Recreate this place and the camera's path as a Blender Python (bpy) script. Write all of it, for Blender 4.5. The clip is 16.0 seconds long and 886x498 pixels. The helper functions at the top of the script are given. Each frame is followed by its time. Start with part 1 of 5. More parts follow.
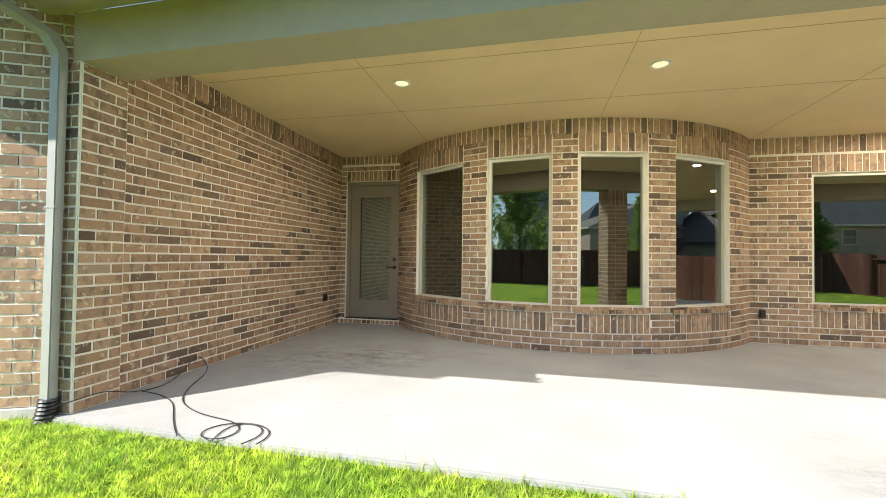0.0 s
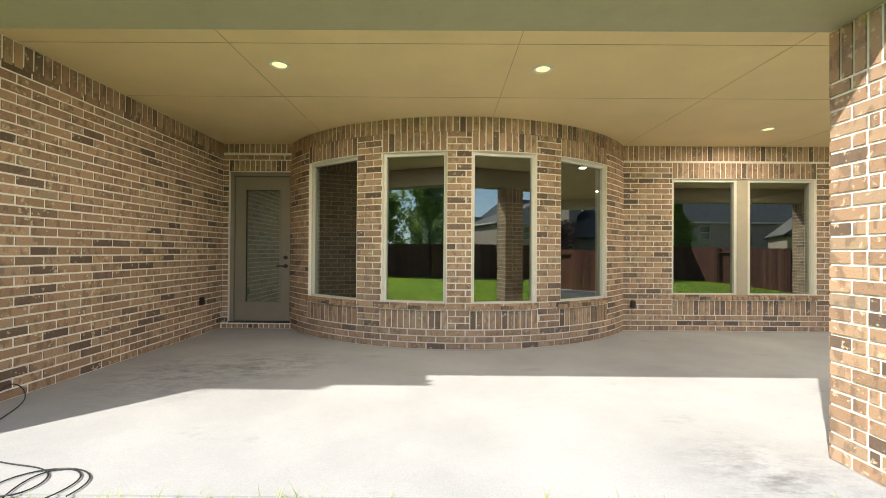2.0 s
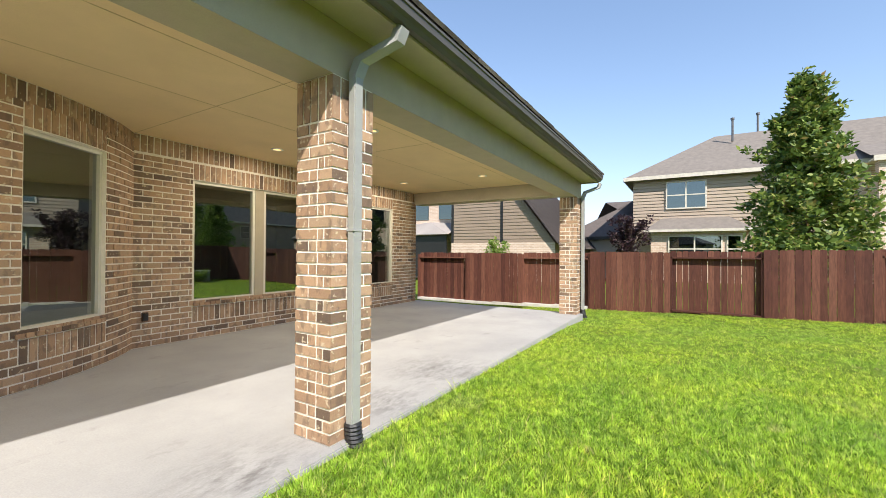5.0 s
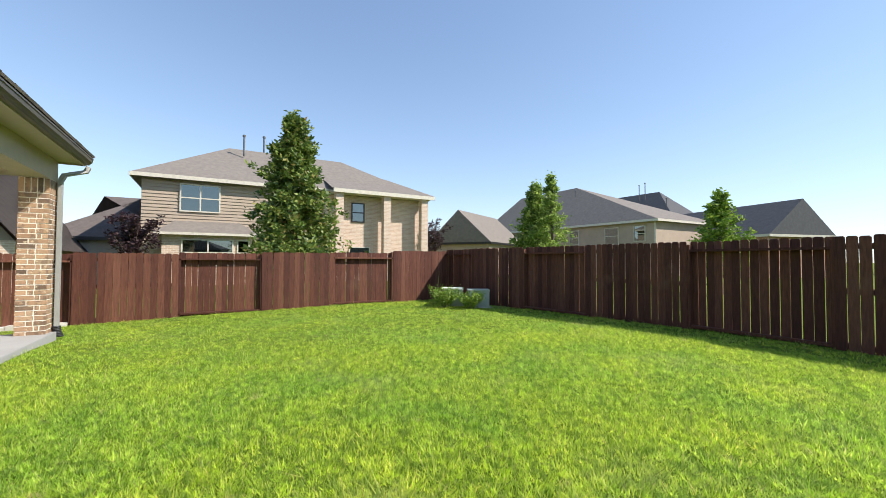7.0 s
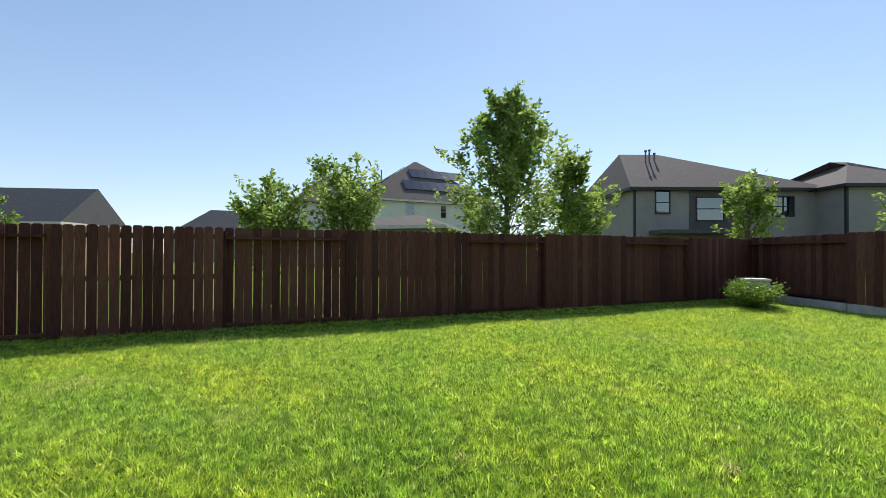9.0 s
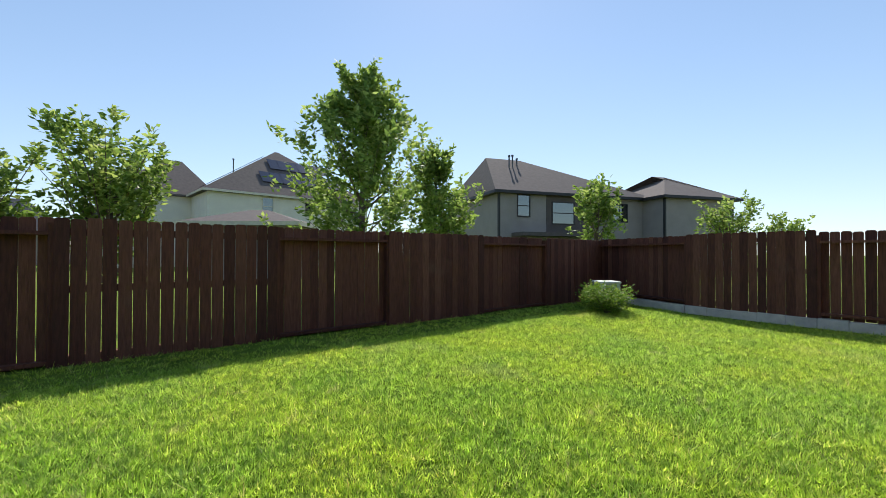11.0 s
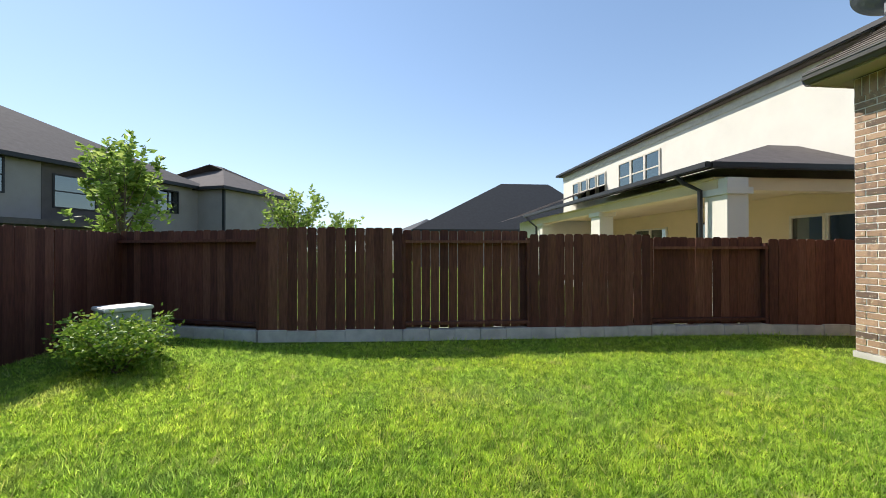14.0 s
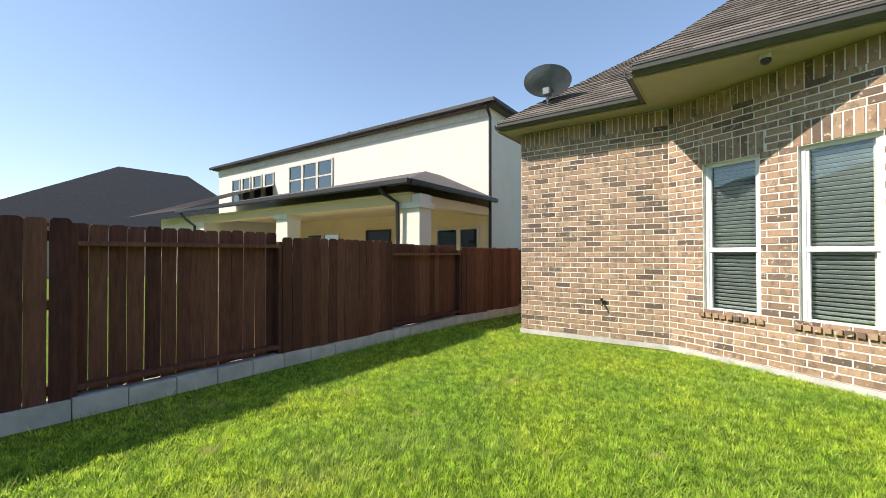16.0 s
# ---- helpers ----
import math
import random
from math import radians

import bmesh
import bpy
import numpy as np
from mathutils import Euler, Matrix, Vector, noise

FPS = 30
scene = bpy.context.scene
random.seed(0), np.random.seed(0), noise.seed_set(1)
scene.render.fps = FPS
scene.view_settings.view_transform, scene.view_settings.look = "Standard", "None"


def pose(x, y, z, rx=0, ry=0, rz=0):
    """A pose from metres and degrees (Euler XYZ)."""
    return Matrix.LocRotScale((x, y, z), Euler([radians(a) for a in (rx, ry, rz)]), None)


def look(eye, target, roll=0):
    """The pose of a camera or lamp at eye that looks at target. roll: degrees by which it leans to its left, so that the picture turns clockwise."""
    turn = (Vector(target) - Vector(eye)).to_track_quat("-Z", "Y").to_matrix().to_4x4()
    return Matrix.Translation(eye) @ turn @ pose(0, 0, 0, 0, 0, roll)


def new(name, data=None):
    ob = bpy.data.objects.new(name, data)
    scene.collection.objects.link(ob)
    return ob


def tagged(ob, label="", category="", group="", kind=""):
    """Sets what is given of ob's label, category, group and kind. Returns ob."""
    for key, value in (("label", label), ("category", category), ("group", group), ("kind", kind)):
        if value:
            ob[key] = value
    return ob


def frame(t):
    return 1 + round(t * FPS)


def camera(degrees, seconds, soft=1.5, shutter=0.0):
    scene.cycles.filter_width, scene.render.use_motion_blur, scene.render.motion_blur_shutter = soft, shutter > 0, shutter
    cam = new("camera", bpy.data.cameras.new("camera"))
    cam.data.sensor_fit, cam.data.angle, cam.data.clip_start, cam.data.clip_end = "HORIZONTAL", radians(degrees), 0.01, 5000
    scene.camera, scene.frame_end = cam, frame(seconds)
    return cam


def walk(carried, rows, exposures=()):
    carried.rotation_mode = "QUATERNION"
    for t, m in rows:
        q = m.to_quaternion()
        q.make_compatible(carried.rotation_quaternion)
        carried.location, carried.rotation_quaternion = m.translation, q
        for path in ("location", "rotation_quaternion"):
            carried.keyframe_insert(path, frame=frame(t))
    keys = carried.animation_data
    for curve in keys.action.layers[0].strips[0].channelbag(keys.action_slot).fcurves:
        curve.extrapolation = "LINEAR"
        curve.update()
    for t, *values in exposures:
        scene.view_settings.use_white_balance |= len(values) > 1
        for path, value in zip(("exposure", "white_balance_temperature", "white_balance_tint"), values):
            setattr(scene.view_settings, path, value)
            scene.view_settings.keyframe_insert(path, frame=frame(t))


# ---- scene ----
cam = camera(95.3, 16.0, soft=0.65)
PATH = [
    (0, (0.399, 0.465, 1.303), (-0.031, 2.418, 1.346), 0.7),
    (0.5, (0.391, 0.474, 1.312), (-0.025, 2.43, 1.323), 0.6),
    (1, (0.351, 0.501, 1.324), (-0.004, 2.469, 1.326), 0.6),
    (1.5, (0.425, 0.559, 1.334), (0.2, 2.546, 1.345), 0.4),
    (2, (0.624, 0.669, 1.37), (0.616, 2.669, 1.384), 0.4),
    (2.5, (0.809, 0.753, 1.428), (1.082, 2.735, 1.441), 0.3),
    (3, (0.869, 0.839, 1.451), (1.453, 2.751, 1.467), 0.4),
    (3.2, (0.879, 0.857, 1.46), (1.588, 2.727, 1.477), 0.4),
    (5.3, (1.059, 0.576, 1.484), (2.89, 1.381, 1.504), 0.4),
    (5.5, (1.109, 0.514, 1.485), (3.008, 1.141, 1.508), 0.4),
    (6, (1.164, 0.42, 1.468), (3.159, 0.552, 1.5), 0.3),
    (6.5, (1.093, 0.469, 1.392), (3.045, 0.036, 1.444), 0.3),
    (7, (0.962, 0.482, 1.375), (2.688, -0.526, 1.432), 0.2),
    (7.5, (0.736, 0.449, 1.381), (1.96, -1.132, 1.436), -0.5),
    (8, (0.476, 0.491, 1.386), (0.92, -1.458, 1.43), -0.8),
    (8.5, (0.231, 0.31, 1.361), (-0.02, -1.674, 1.395), -0.5),
    (9, (0.031, -0.009, 1.343), (-0.696, -1.872, 1.361), 0.1),
    (9.5, (-0.275, -0.373, 1.362), (-1.306, -2.086, 1.378), 0.6),
    (9.7, (-0.43, -0.49, 1.372), (-1.536, -2.15, 1.386), 0.4),
    (11.8, (-2.566, -1.795, 1.353), (-3.891, -3.292, 1.368), 0.1),
    (12, (-2.807, -1.887, 1.364), (-4.187, -3.335, 1.369), 0.1),
    (12.5, (-3.418, -2.18, 1.385), (-5.018, -3.38, 1.398), 0.1),
    (13, (-4.007, -2.397, 1.322), (-5.845, -3.185, 1.356), 0.2),
    (13.5, (-4.6, -2.573, 1.315), (-6.579, -2.861, 1.351), 0.1),
    (14, (-4.983, -2.825, 1.438), (-6.973, -2.62, 1.448), -0.1),
    (14.5, (-5.432, -3.112, 1.486), (-7.313, -2.432, 1.486), 0.1),
    (15, (-5.789, -3.285, 1.457), (-7.482, -2.221, 1.477), 0.0),
    (15.5, (-6.153, -3.575, 1.485), (-7.589, -2.183, 1.508), 0.0),
    (16, (-6.547, -3.801, 1.494), (-7.7, -2.166, 1.516), 0.0),
]
walk(cam, [(t, look(eye, target, roll)) for t, eye, target, roll in PATH],
     exposures=[(0.0, 1.86, 6400, 10), (2.0, 1.7, 6400, 10), (3.2, 1.56, 6400, 11), (5.3, 1.33, 6500, 13), (7.0, 1.2, 6500, 12), (9.0, 0.92, 6550, 11), (12.5, 0.98, 6450, 11), (14.5, 1.12, 6500, 12), (16.0, 1.2, 6600, 13)])

# ---- world, sun ----
SUN_TO = Vector((-0.70, -0.80, 1.0)).normalized()
world = bpy.data.worlds.new("sky")
scene.world = world
world.use_nodes = True
_nt = world.node_tree
_sky = _nt.nodes.new("ShaderNodeTexSky")
_sky.sky_type, _sky.sun_disc = "NISHITA", False
_sky.sun_elevation = math.asin(SUN_TO.z)
_sky.sun_rotation = math.atan2(SUN_TO.x, SUN_TO.y)
_sky.air_density, _sky.dust_density, _sky.ozone_density = 1.0, 0.05, 2.0
_haze, _lift, _soft = (_nt.nodes.new("ShaderNodeVectorMath") for _ in range(3))
_haze.operation, _haze.inputs[1].default_value = "DIVIDE", (7.2, 9.0, 11.5)
_lift.operation, _lift.inputs[1].default_value = "ADD", (1.0, 1.0, 1.0)
_soft.operation = "DIVIDE"
_nt.links.new(_sky.outputs[0], _haze.inputs[0])
_nt.links.new(_haze.outputs[0], _lift.inputs[0])
_nt.links.new(_sky.outputs[0], _soft.inputs[0])
_nt.links.new(_lift.outputs[0], _soft.inputs[1])
_nt.links.new(_soft.outputs[0], _nt.nodes["Background"].inputs[0])
_nt.nodes["Background"].inputs[1].default_value = 0.128
_sun = bpy.data.lights.new("sun", "SUN")
_sun.energy, _sun.angle, _sun.color = 2.95, radians(0.53), (1.0, 0.94, 0.85)
sun = new("sun", _sun)
sun.matrix_world = look(SUN_TO * 50, (0, 0, 0))


# ---- materials ----
def material(name, rough=0.7, metal=0.0, spec=0.5):
    m = bpy.data.materials.new(name)
    m.use_nodes = True
    b = m.node_tree.nodes["Principled BSDF"]
    b.inputs["Roughness"].default_value, b.inputs["Metallic"].default_value = rough, metal
    b.inputs["Specular IOR Level"].default_value = spec
    return m, m.node_tree, b


def tex_noise(nt, scale, detail=4.0, rough=0.6, stretch=None):
    n = nt.nodes.new("ShaderNodeTexNoise")
    n.inputs["Scale"].default_value, n.inputs["Detail"].default_value, n.inputs["Roughness"].default_value = scale, detail, rough
    geo = nt.nodes.new("ShaderNodeNewGeometry")
    if stretch:
        mp = nt.nodes.new("ShaderNodeMapping")
        mp.inputs["Scale"].default_value = stretch
        nt.links.new(geo.outputs["Position"], mp.inputs["Vector"])
        nt.links.new(mp.outputs[0], n.inputs["Vector"])
    else:
        nt.links.new(geo.outputs["Position"], n.inputs["Vector"])
    return n.outputs["Fac"]


def ramp(nt, fac, stops):
    r = nt.nodes.new("ShaderNodeValToRGB")
    e = r.color_ramp.elements
    while len(e) < len(stops):
        e.new(0.5)
    for k, (p, c) in zip(e, stops):
        k.position, k.color = p, (*c, 1)
    nt.links.new(fac, r.inputs[0])
    return r.outputs[0]


def mix(nt, fac, a, b, mode="MIX"):
    m = nt.nodes.new("ShaderNodeMix")
    m.data_type, m.blend_type = "RGBA", mode
    for sock, v in ((m.inputs[0], fac), (m.inputs[6], a), (m.inputs[7], b)):
        if hasattr(v, "is_linked"):
            nt.links.new(v, sock)
        elif isinstance(v, tuple):
            sock.default_value = (*v, 1)
        else:
            sock.default_value = v
    return m.outputs[2]


def bump(nt, b, fac, strength=0.3, dist=0.01):
    n = nt.nodes.new("ShaderNodeBump")
    n.inputs["Strength"].default_value, n.inputs["Distance"].default_value = strength, dist
    nt.links.new(fac, n.inputs["Height"])
    nt.links.new(n.outputs[0], b.inputs["Normal"])


def plain(name, col, rough=0.6, metal=0.0, var=0.12, scale=6.0, fine=120.0, relief=0.08, spec=0.5):
    """Painted or cast surface: slow stains, fine grain, light relief."""
    m, nt, b = material(name, rough, metal, spec)
    slow, grain = tex_noise(nt, scale), tex_noise(nt, fine, 2)
    dark = tuple(c * (1 - var) for c in col)
    lite = tuple(min(1, c * (1 + var)) for c in col)
    c = ramp(nt, slow, [(0.3, dark), (0.7, lite)])
    g = ramp(nt, grain, [(0.3, (0.88,) * 3), (0.7, (1.06,) * 3)])
    nt.links.new(mix(nt, 0.6, c, g, "MULTIPLY"), b.inputs["Base Color"])
    if relief:
        bump(nt, b, grain, relief, 0.004)
    return m


def brick_material(name, joined, tones, chips=(0.62, 0.52, 0.36)):
    """Fired clay bricks: each brick its own tone, dark blotches and buff scuffs."""
    m, nt, b = material(name, 0.85, 0, 0.25)
    if joined:
        rnd = nt.nodes.new("ShaderNodeNewGeometry").outputs["Random Per Island"]
    else:
        rnd = nt.nodes.new("ShaderNodeObjectInfo").outputs["Random"]
    base = ramp(nt, rnd, tones)
    blot = ramp(nt, tex_noise(nt, 9.0, 3, 0.5, (1.6, 1.6, 0.8)), [(0.52, (0, 0, 0)), (0.62, (1, 1, 1))])
    c = mix(nt, 0.0, base, (0.13, 0.098, 0.078))
    nt.links.new(mix(nt, 0.52, (0, 0, 0), blot), c.node.inputs[0])
    chip = ramp(nt, tex_noise(nt, 19.0, 5), [(0.60, (0, 0, 0)), (0.64, (1, 1, 1))])
    c2 = mix(nt, 0.0, c, chips)
    nt.links.new(mix(nt, 0.75, (0, 0, 0), chip), c2.node.inputs[0])
    grain = tex_noise(nt, 160.0, 3)
    g = ramp(nt, grain, [(0.25, (0.78,) * 3), (0.75, (1.12,) * 3)])
    nt.links.new(mix(nt, 0.8, c2, g, "MULTIPLY"), b.inputs["Base Color"])
    bump(nt, b, tex_noise(nt, 55.0, 5), 0.55, 0.006)
    return m


TONES = [(0.0, (0.13, 0.092, 0.068)), (0.11, (0.21, 0.142, 0.098)), (0.2, (0.335, 0.215, 0.136)), (0.6, (0.405, 0.262, 0.164)), (0.86, (0.485, 0.318, 0.20)), (1.0, (0.37, 0.268, 0.178))]
BRICK, BRICK_J = brick_material("brick_single", False, TONES), brick_material("brick_joined", True, TONES)
MORTAR = plain("mortar", (0.84, 0.785, 0.69), 0.9, var=0.08, relief=0.2)
PAINT = plain("taupe_paint", (0.42, 0.36, 0.26), 0.55, var=0.05, relief=0.03)
CEIL = plain("ceiling_board", (0.80, 0.60, 0.34), 0.7, var=0.05, scale=1.5)
FRAME_W = plain("window_vinyl", (0.66, 0.63, 0.54), 0.4, var=0.03)
DARK = plain("dark_plastic", (0.02, 0.02, 0.022), 0.45, var=0.1)
METAL_G = plain("gutter_metal", (0.085, 0.078, 0.066), 0.45, var=0.08)
SPOUT = plain("spout_paint", (0.33, 0.335, 0.315), 0.45, var=0.06)
CURB = plain("curb_concrete", (0.55, 0.52, 0.47), 0.9, var=0.2, scale=4)
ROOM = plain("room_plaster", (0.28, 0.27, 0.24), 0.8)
WHITE = plain("white_paint", (0.75, 0.74, 0.70), 0.6, var=0.04)


def concrete_material():
    m, nt, b = material("patio_concrete", 0.8, 0, 0.3)
    c = ramp(nt, tex_noise(nt, 1.1, 5), [(0.3, (0.305, 0.304, 0.298)), (0.7, (0.385, 0.382, 0.372))])
    st = ramp(nt, tex_noise(nt, 1.6, 8, 0.7, (1, 1.8, 1)), [(0.60, (1, 1, 1)), (0.76, (0.62, 0.60, 0.58))])
    c = mix(nt, 0.8, c, st, "MULTIPLY")
    geo = nt.nodes.new("ShaderNodeNewGeometry")
    blotch = ramp(nt, tex_noise(nt, 4.5, 8, 0.75, (1, 2.2, 1)), [(0.44, (0, 0, 0)), (0.62, (1, 1, 1))])
    for spot, reach in (((-2.0, 4.75, 0.12), 1.0), ((-1.2, 5.1, 0.12), 0.8), ((5.0, 3.1, 0.12), 0.8), ((3.9, 3.0, 0.12), 0.5), ((2.5, 2.95, 0.12), 0.6)):
        d = nt.nodes.new("ShaderNodeVectorMath")
        d.operation, d.inputs[1].default_value = "DISTANCE", spot
        nt.links.new(geo.outputs["Position"], d.inputs[0])
        near = ramp(nt, d.outputs["Value"], [(0.0, (0.75,) * 3), (min(1.0, reach), (0, 0, 0))])
        stain = mix(nt, 1.0, near, blotch, "MULTIPLY")
        c3 = mix(nt, 0.0, c, (0.11, 0.105, 0.10))
        nt.links.new(stain, c3.node.inputs[0])
        c = c3
    g = ramp(nt, tex_noise(nt, 90, 3), [(0.3, (0.9,) * 3), (0.7, (1.05,) * 3)])
    nt.links.new(mix(nt, 1.0, c, g, "MULTIPLY"), b.inputs["Base Color"])
    bump(nt, b, tex_noise(nt, 40, 4), 0.15, 0.004)
    return m


def fence_material():
    m, nt, b = material("stained_cedar", 0.75, 0, 0.3)
    rnd = nt.nodes.new("ShaderNodeObjectInfo").outputs["Random"]
    base = ramp(nt, rnd, [(0.0, (0.076, 0.026, 0.018)), (0.5, (0.128, 0.046, 0.029)), (1.0, (0.185, 0.076, 0.048))])
    g = ramp(nt, tex_noise(nt, 6.0, 6, 0.65, (6, 6, 0.7)), [(0.3, (0.55,) * 3), (0.7, (1.25,) * 3)])
    c = mix(nt, 0.9, base, g, "MULTIPLY")
    w = ramp(nt, tex_noise(nt, 1.3, 5), [(0.62, (0, 0, 0)), (0.75, (1, 1, 1))])
    c2 = mix(nt, 0.0, c, (0.17, 0.092, 0.066))
    nt.links.new(mix(nt, 0.4, (0, 0, 0), w), c2.node.inputs[0])
    nt.links.new(c2, b.inputs["Base Color"])
    bump(nt, b, tex_noise(nt, 12.0, 5, 0.6, (8, 8, 0.6)), 0.4, 0.004)
    return m


def grass_material():
    m, nt, b = material("grass_blades", 0.55, 0, 0.3)
    rnd = nt.nodes.new("ShaderNodeNewGeometry").outputs["Random Per Island"]
    c = ramp(nt, rnd, [(0.0, (0.20, 0.34, 0.02)), (0.3, (0.49, 0.71, 0.08)), (0.8, (0.74, 0.91, 0.17)), (0.95, (0.84, 0.90, 0.22)), (1.0, (0.84, 0.72, 0.34))])
    p = ramp(nt, tex_noise(nt, 0.9, 4), [(0.35, (0.82, 0.9, 0.8)), (0.65, (1.12, 1.06, 1.0))])
    col = mix(nt, 0.8, c, p, "MULTIPLY")
    fine = ramp(nt, tex_noise(nt, 13.0, 3), [(0.40, (0.45, 0.52, 0.5)), (0.60, (1.25, 1.15, 1.0))])
    col = mix(nt, 0.85, col, fine, "MULTIPLY")
    dry = ramp(nt, tex_noise(nt, 0.55, 6, 0.7), [(0.56, (0, 0, 0)), (0.74, (0.45, 0.45, 0.45))])
    col2 = mix(nt, 0.0, col, (0.64, 0.60, 0.28))
    nt.links.new(dry, col2.node.inputs[0])
    drift = ramp(nt, tex_noise(nt, 0.45, 3), [(0.42, (0.74, 0.92, 1.5)), (0.58, (1.08, 1.02, 1.0))])
    col2 = mix(nt, 0.28, col2, drift, "MULTIPLY")
    straw = ramp(nt, tex_noise(nt, 3.6, 3, 0.55), [(0.67, (0, 0, 0)), (0.73, (0.6, 0.6, 0.6))])
    col = mix(nt, 0.0, col2, (0.74, 0.62, 0.34))
    nt.links.new(straw, col.node.inputs[0])
    nt.links.new(col, b.inputs["Base Color"])
    tr = nt.nodes.new("ShaderNodeBsdfTranslucent")
    nt.links.new(col, tr.inputs[0])
    ms = nt.nodes.new("ShaderNodeMixShader")
    ms.inputs[0].default_value = 0.66
    nt.links.new(b.outputs[0], ms.inputs[1])
    nt.links.new(tr.outputs[0], ms.inputs[2])
    nt.links.new(ms.outputs[0], nt.nodes["Material Output"].inputs[0])
    return m


def ground_material():
    m, nt, b = material("lawn_soil", 0.95, 0, 0.1)
    a = ramp(nt, tex_noise(nt, 1.2, 5), [(0.3, (0.11, 0.165, 0.02)), (0.7, (0.19, 0.27, 0.035))])
    f = ramp(nt, tex_noise(nt, 45, 4), [(0.3, (0.5, 0.5, 0.45)), (0.7, (1.2, 1.2, 1.1))])
    nt.links.new(mix(nt, 0.9, a, f, "MULTIPLY"), b.inputs["Base Color"])
    bump(nt, b, tex_noise(nt, 60, 4), 0.6, 0.02)
    return m


def glass_material(name, tint, ior=1.7):
    """A window pane: clear, faintly tinted, mirror-like at a slant."""
    m = bpy.data.materials.new(name)
    m.use_nodes = True
    nt = m.node_tree
    nt.nodes.remove(nt.nodes["Principled BSDF"])
    tr, gl, fr, ms = (nt.nodes.new("ShaderNode" + k) for k in ("BsdfTransparent", "BsdfGlossy", "Fresnel", "MixShader"))
    tr.inputs[0].default_value = (*tint, 1)
    gl.inputs[0].default_value, gl.inputs["Roughness"].default_value = (0.9, 1.0, 0.95, 1), 0.0
    fr.inputs[0].default_value = ior
    for a, b in ((fr.outputs[0], ms.inputs[0]), (tr.outputs[0], ms.inputs[1]), (gl.outputs[0], ms.inputs[2]), (ms.outputs[0], nt.nodes["Material Output"].inputs[0])):
        nt.links.new(a, b)
    return m


CONCRETE, CEDAR, GRASS, SOIL = concrete_material(), fence_material(), grass_material(), ground_material()
GLASS_C = glass_material("clear_glass", (0.66, 0.80, 0.80), 2.0)
GLASS = glass_material("window_glass", (0.42, 0.48, 0.45), 2.9)


# ---- building helpers ----
def part(name, bm, mat, parent=None, label=""):
    me = bpy.data.meshes.new(name)
    bm.to_mesh(me)
    bm.free()
    me.materials.append(mat)
    ob = new(name, me)
    ob.parent = parent
    if label:
        ob["label"] = label
    return ob


def thing(name, label, category, at=(0, 0, 0), group="", kind=""):
    e = new(name)
    e.location = at
    e.empty_display_size = 0.2
    return tagged(e, label, category, group, kind)


def box(bm, x0, x1, y0, y1, z0, z1, m=None):
    v = [bm.verts.new(m @ Vector(p) if m else p) for p in ((x0, y0, z0), (x1, y0, z0), (x1, y1, z0), (x0, y1, z0), (x0, y0, z1), (x1, y0, z1), (x1, y1, z1), (x0, y1, z1))]
    for f in ((3, 2, 1, 0), (4, 5, 6, 7), (0, 1, 5, 4), (1, 2, 6, 5), (2, 3, 7, 6), (3, 0, 4, 7)):
        bm.faces.new([v[k] for k in f])
    return v


def boxes(*dims, bevel=0.0):
    bm = bmesh.new()
    for d in dims:
        box(bm, *d)
    if bevel:
        bmesh.ops.bevel(bm, geom=bm.edges[:], offset=bevel, segments=2, affect="EDGES", clamp_overlap=True)
    return bm


def prism(points, z0, z1):
    """An upright prism over a plan polygon (anticlockwise)."""
    bm = bmesh.new()
    lo, hi = [bm.verts.new((x, y, z0)) for x, y in points], [bm.verts.new((x, y, z1)) for x, y in points]
    bm.faces.new(lo[::-1])
    bm.faces.new(hi)
    for k in range(len(points)):
        n = (k + 1) % len(points)
        bm.faces.new((lo[k], lo[n], hi[n], hi[k]))
    return bm


def sheet(x0, x1, y, z0, z1):
    """A single upright pane facing -y."""
    bm = bmesh.new()
    bm.faces.new([bm.verts.new(p) for p in ((x0, y, z0), (x1, y, z0), (x1, y, z1), (x0, y, z1))])
    return bm


def ring(bm, u0, u1, z0, z1, f, y0, y1, m=None):
    """A rectangular frame round u0..u1, z0..z1, f wide, from y0 to y1 deep."""
    out = ((u0 - f, z0 - f), (u1 + f, z0 - f), (u1 + f, z1 + f), (u0 - f, z1 + f))
    inn = ((u0, z0), (u1, z0), (u1, z1), (u0, z1))
    v = [[bm.verts.new(m @ Vector((x, y, z)) if m else (x, y, z)) for x, z in p] for p, y in ((out, y0), (inn, y0), (inn, y1), (out, y1))]
    for a, b in ((0, 1), (1, 2), (2, 3), (3, 0)):
        for k in range(4):
            n = (k + 1) % 4
            bm.faces.new((v[a][k], v[a][n], v[b][n], v[b][k]))
    return bm


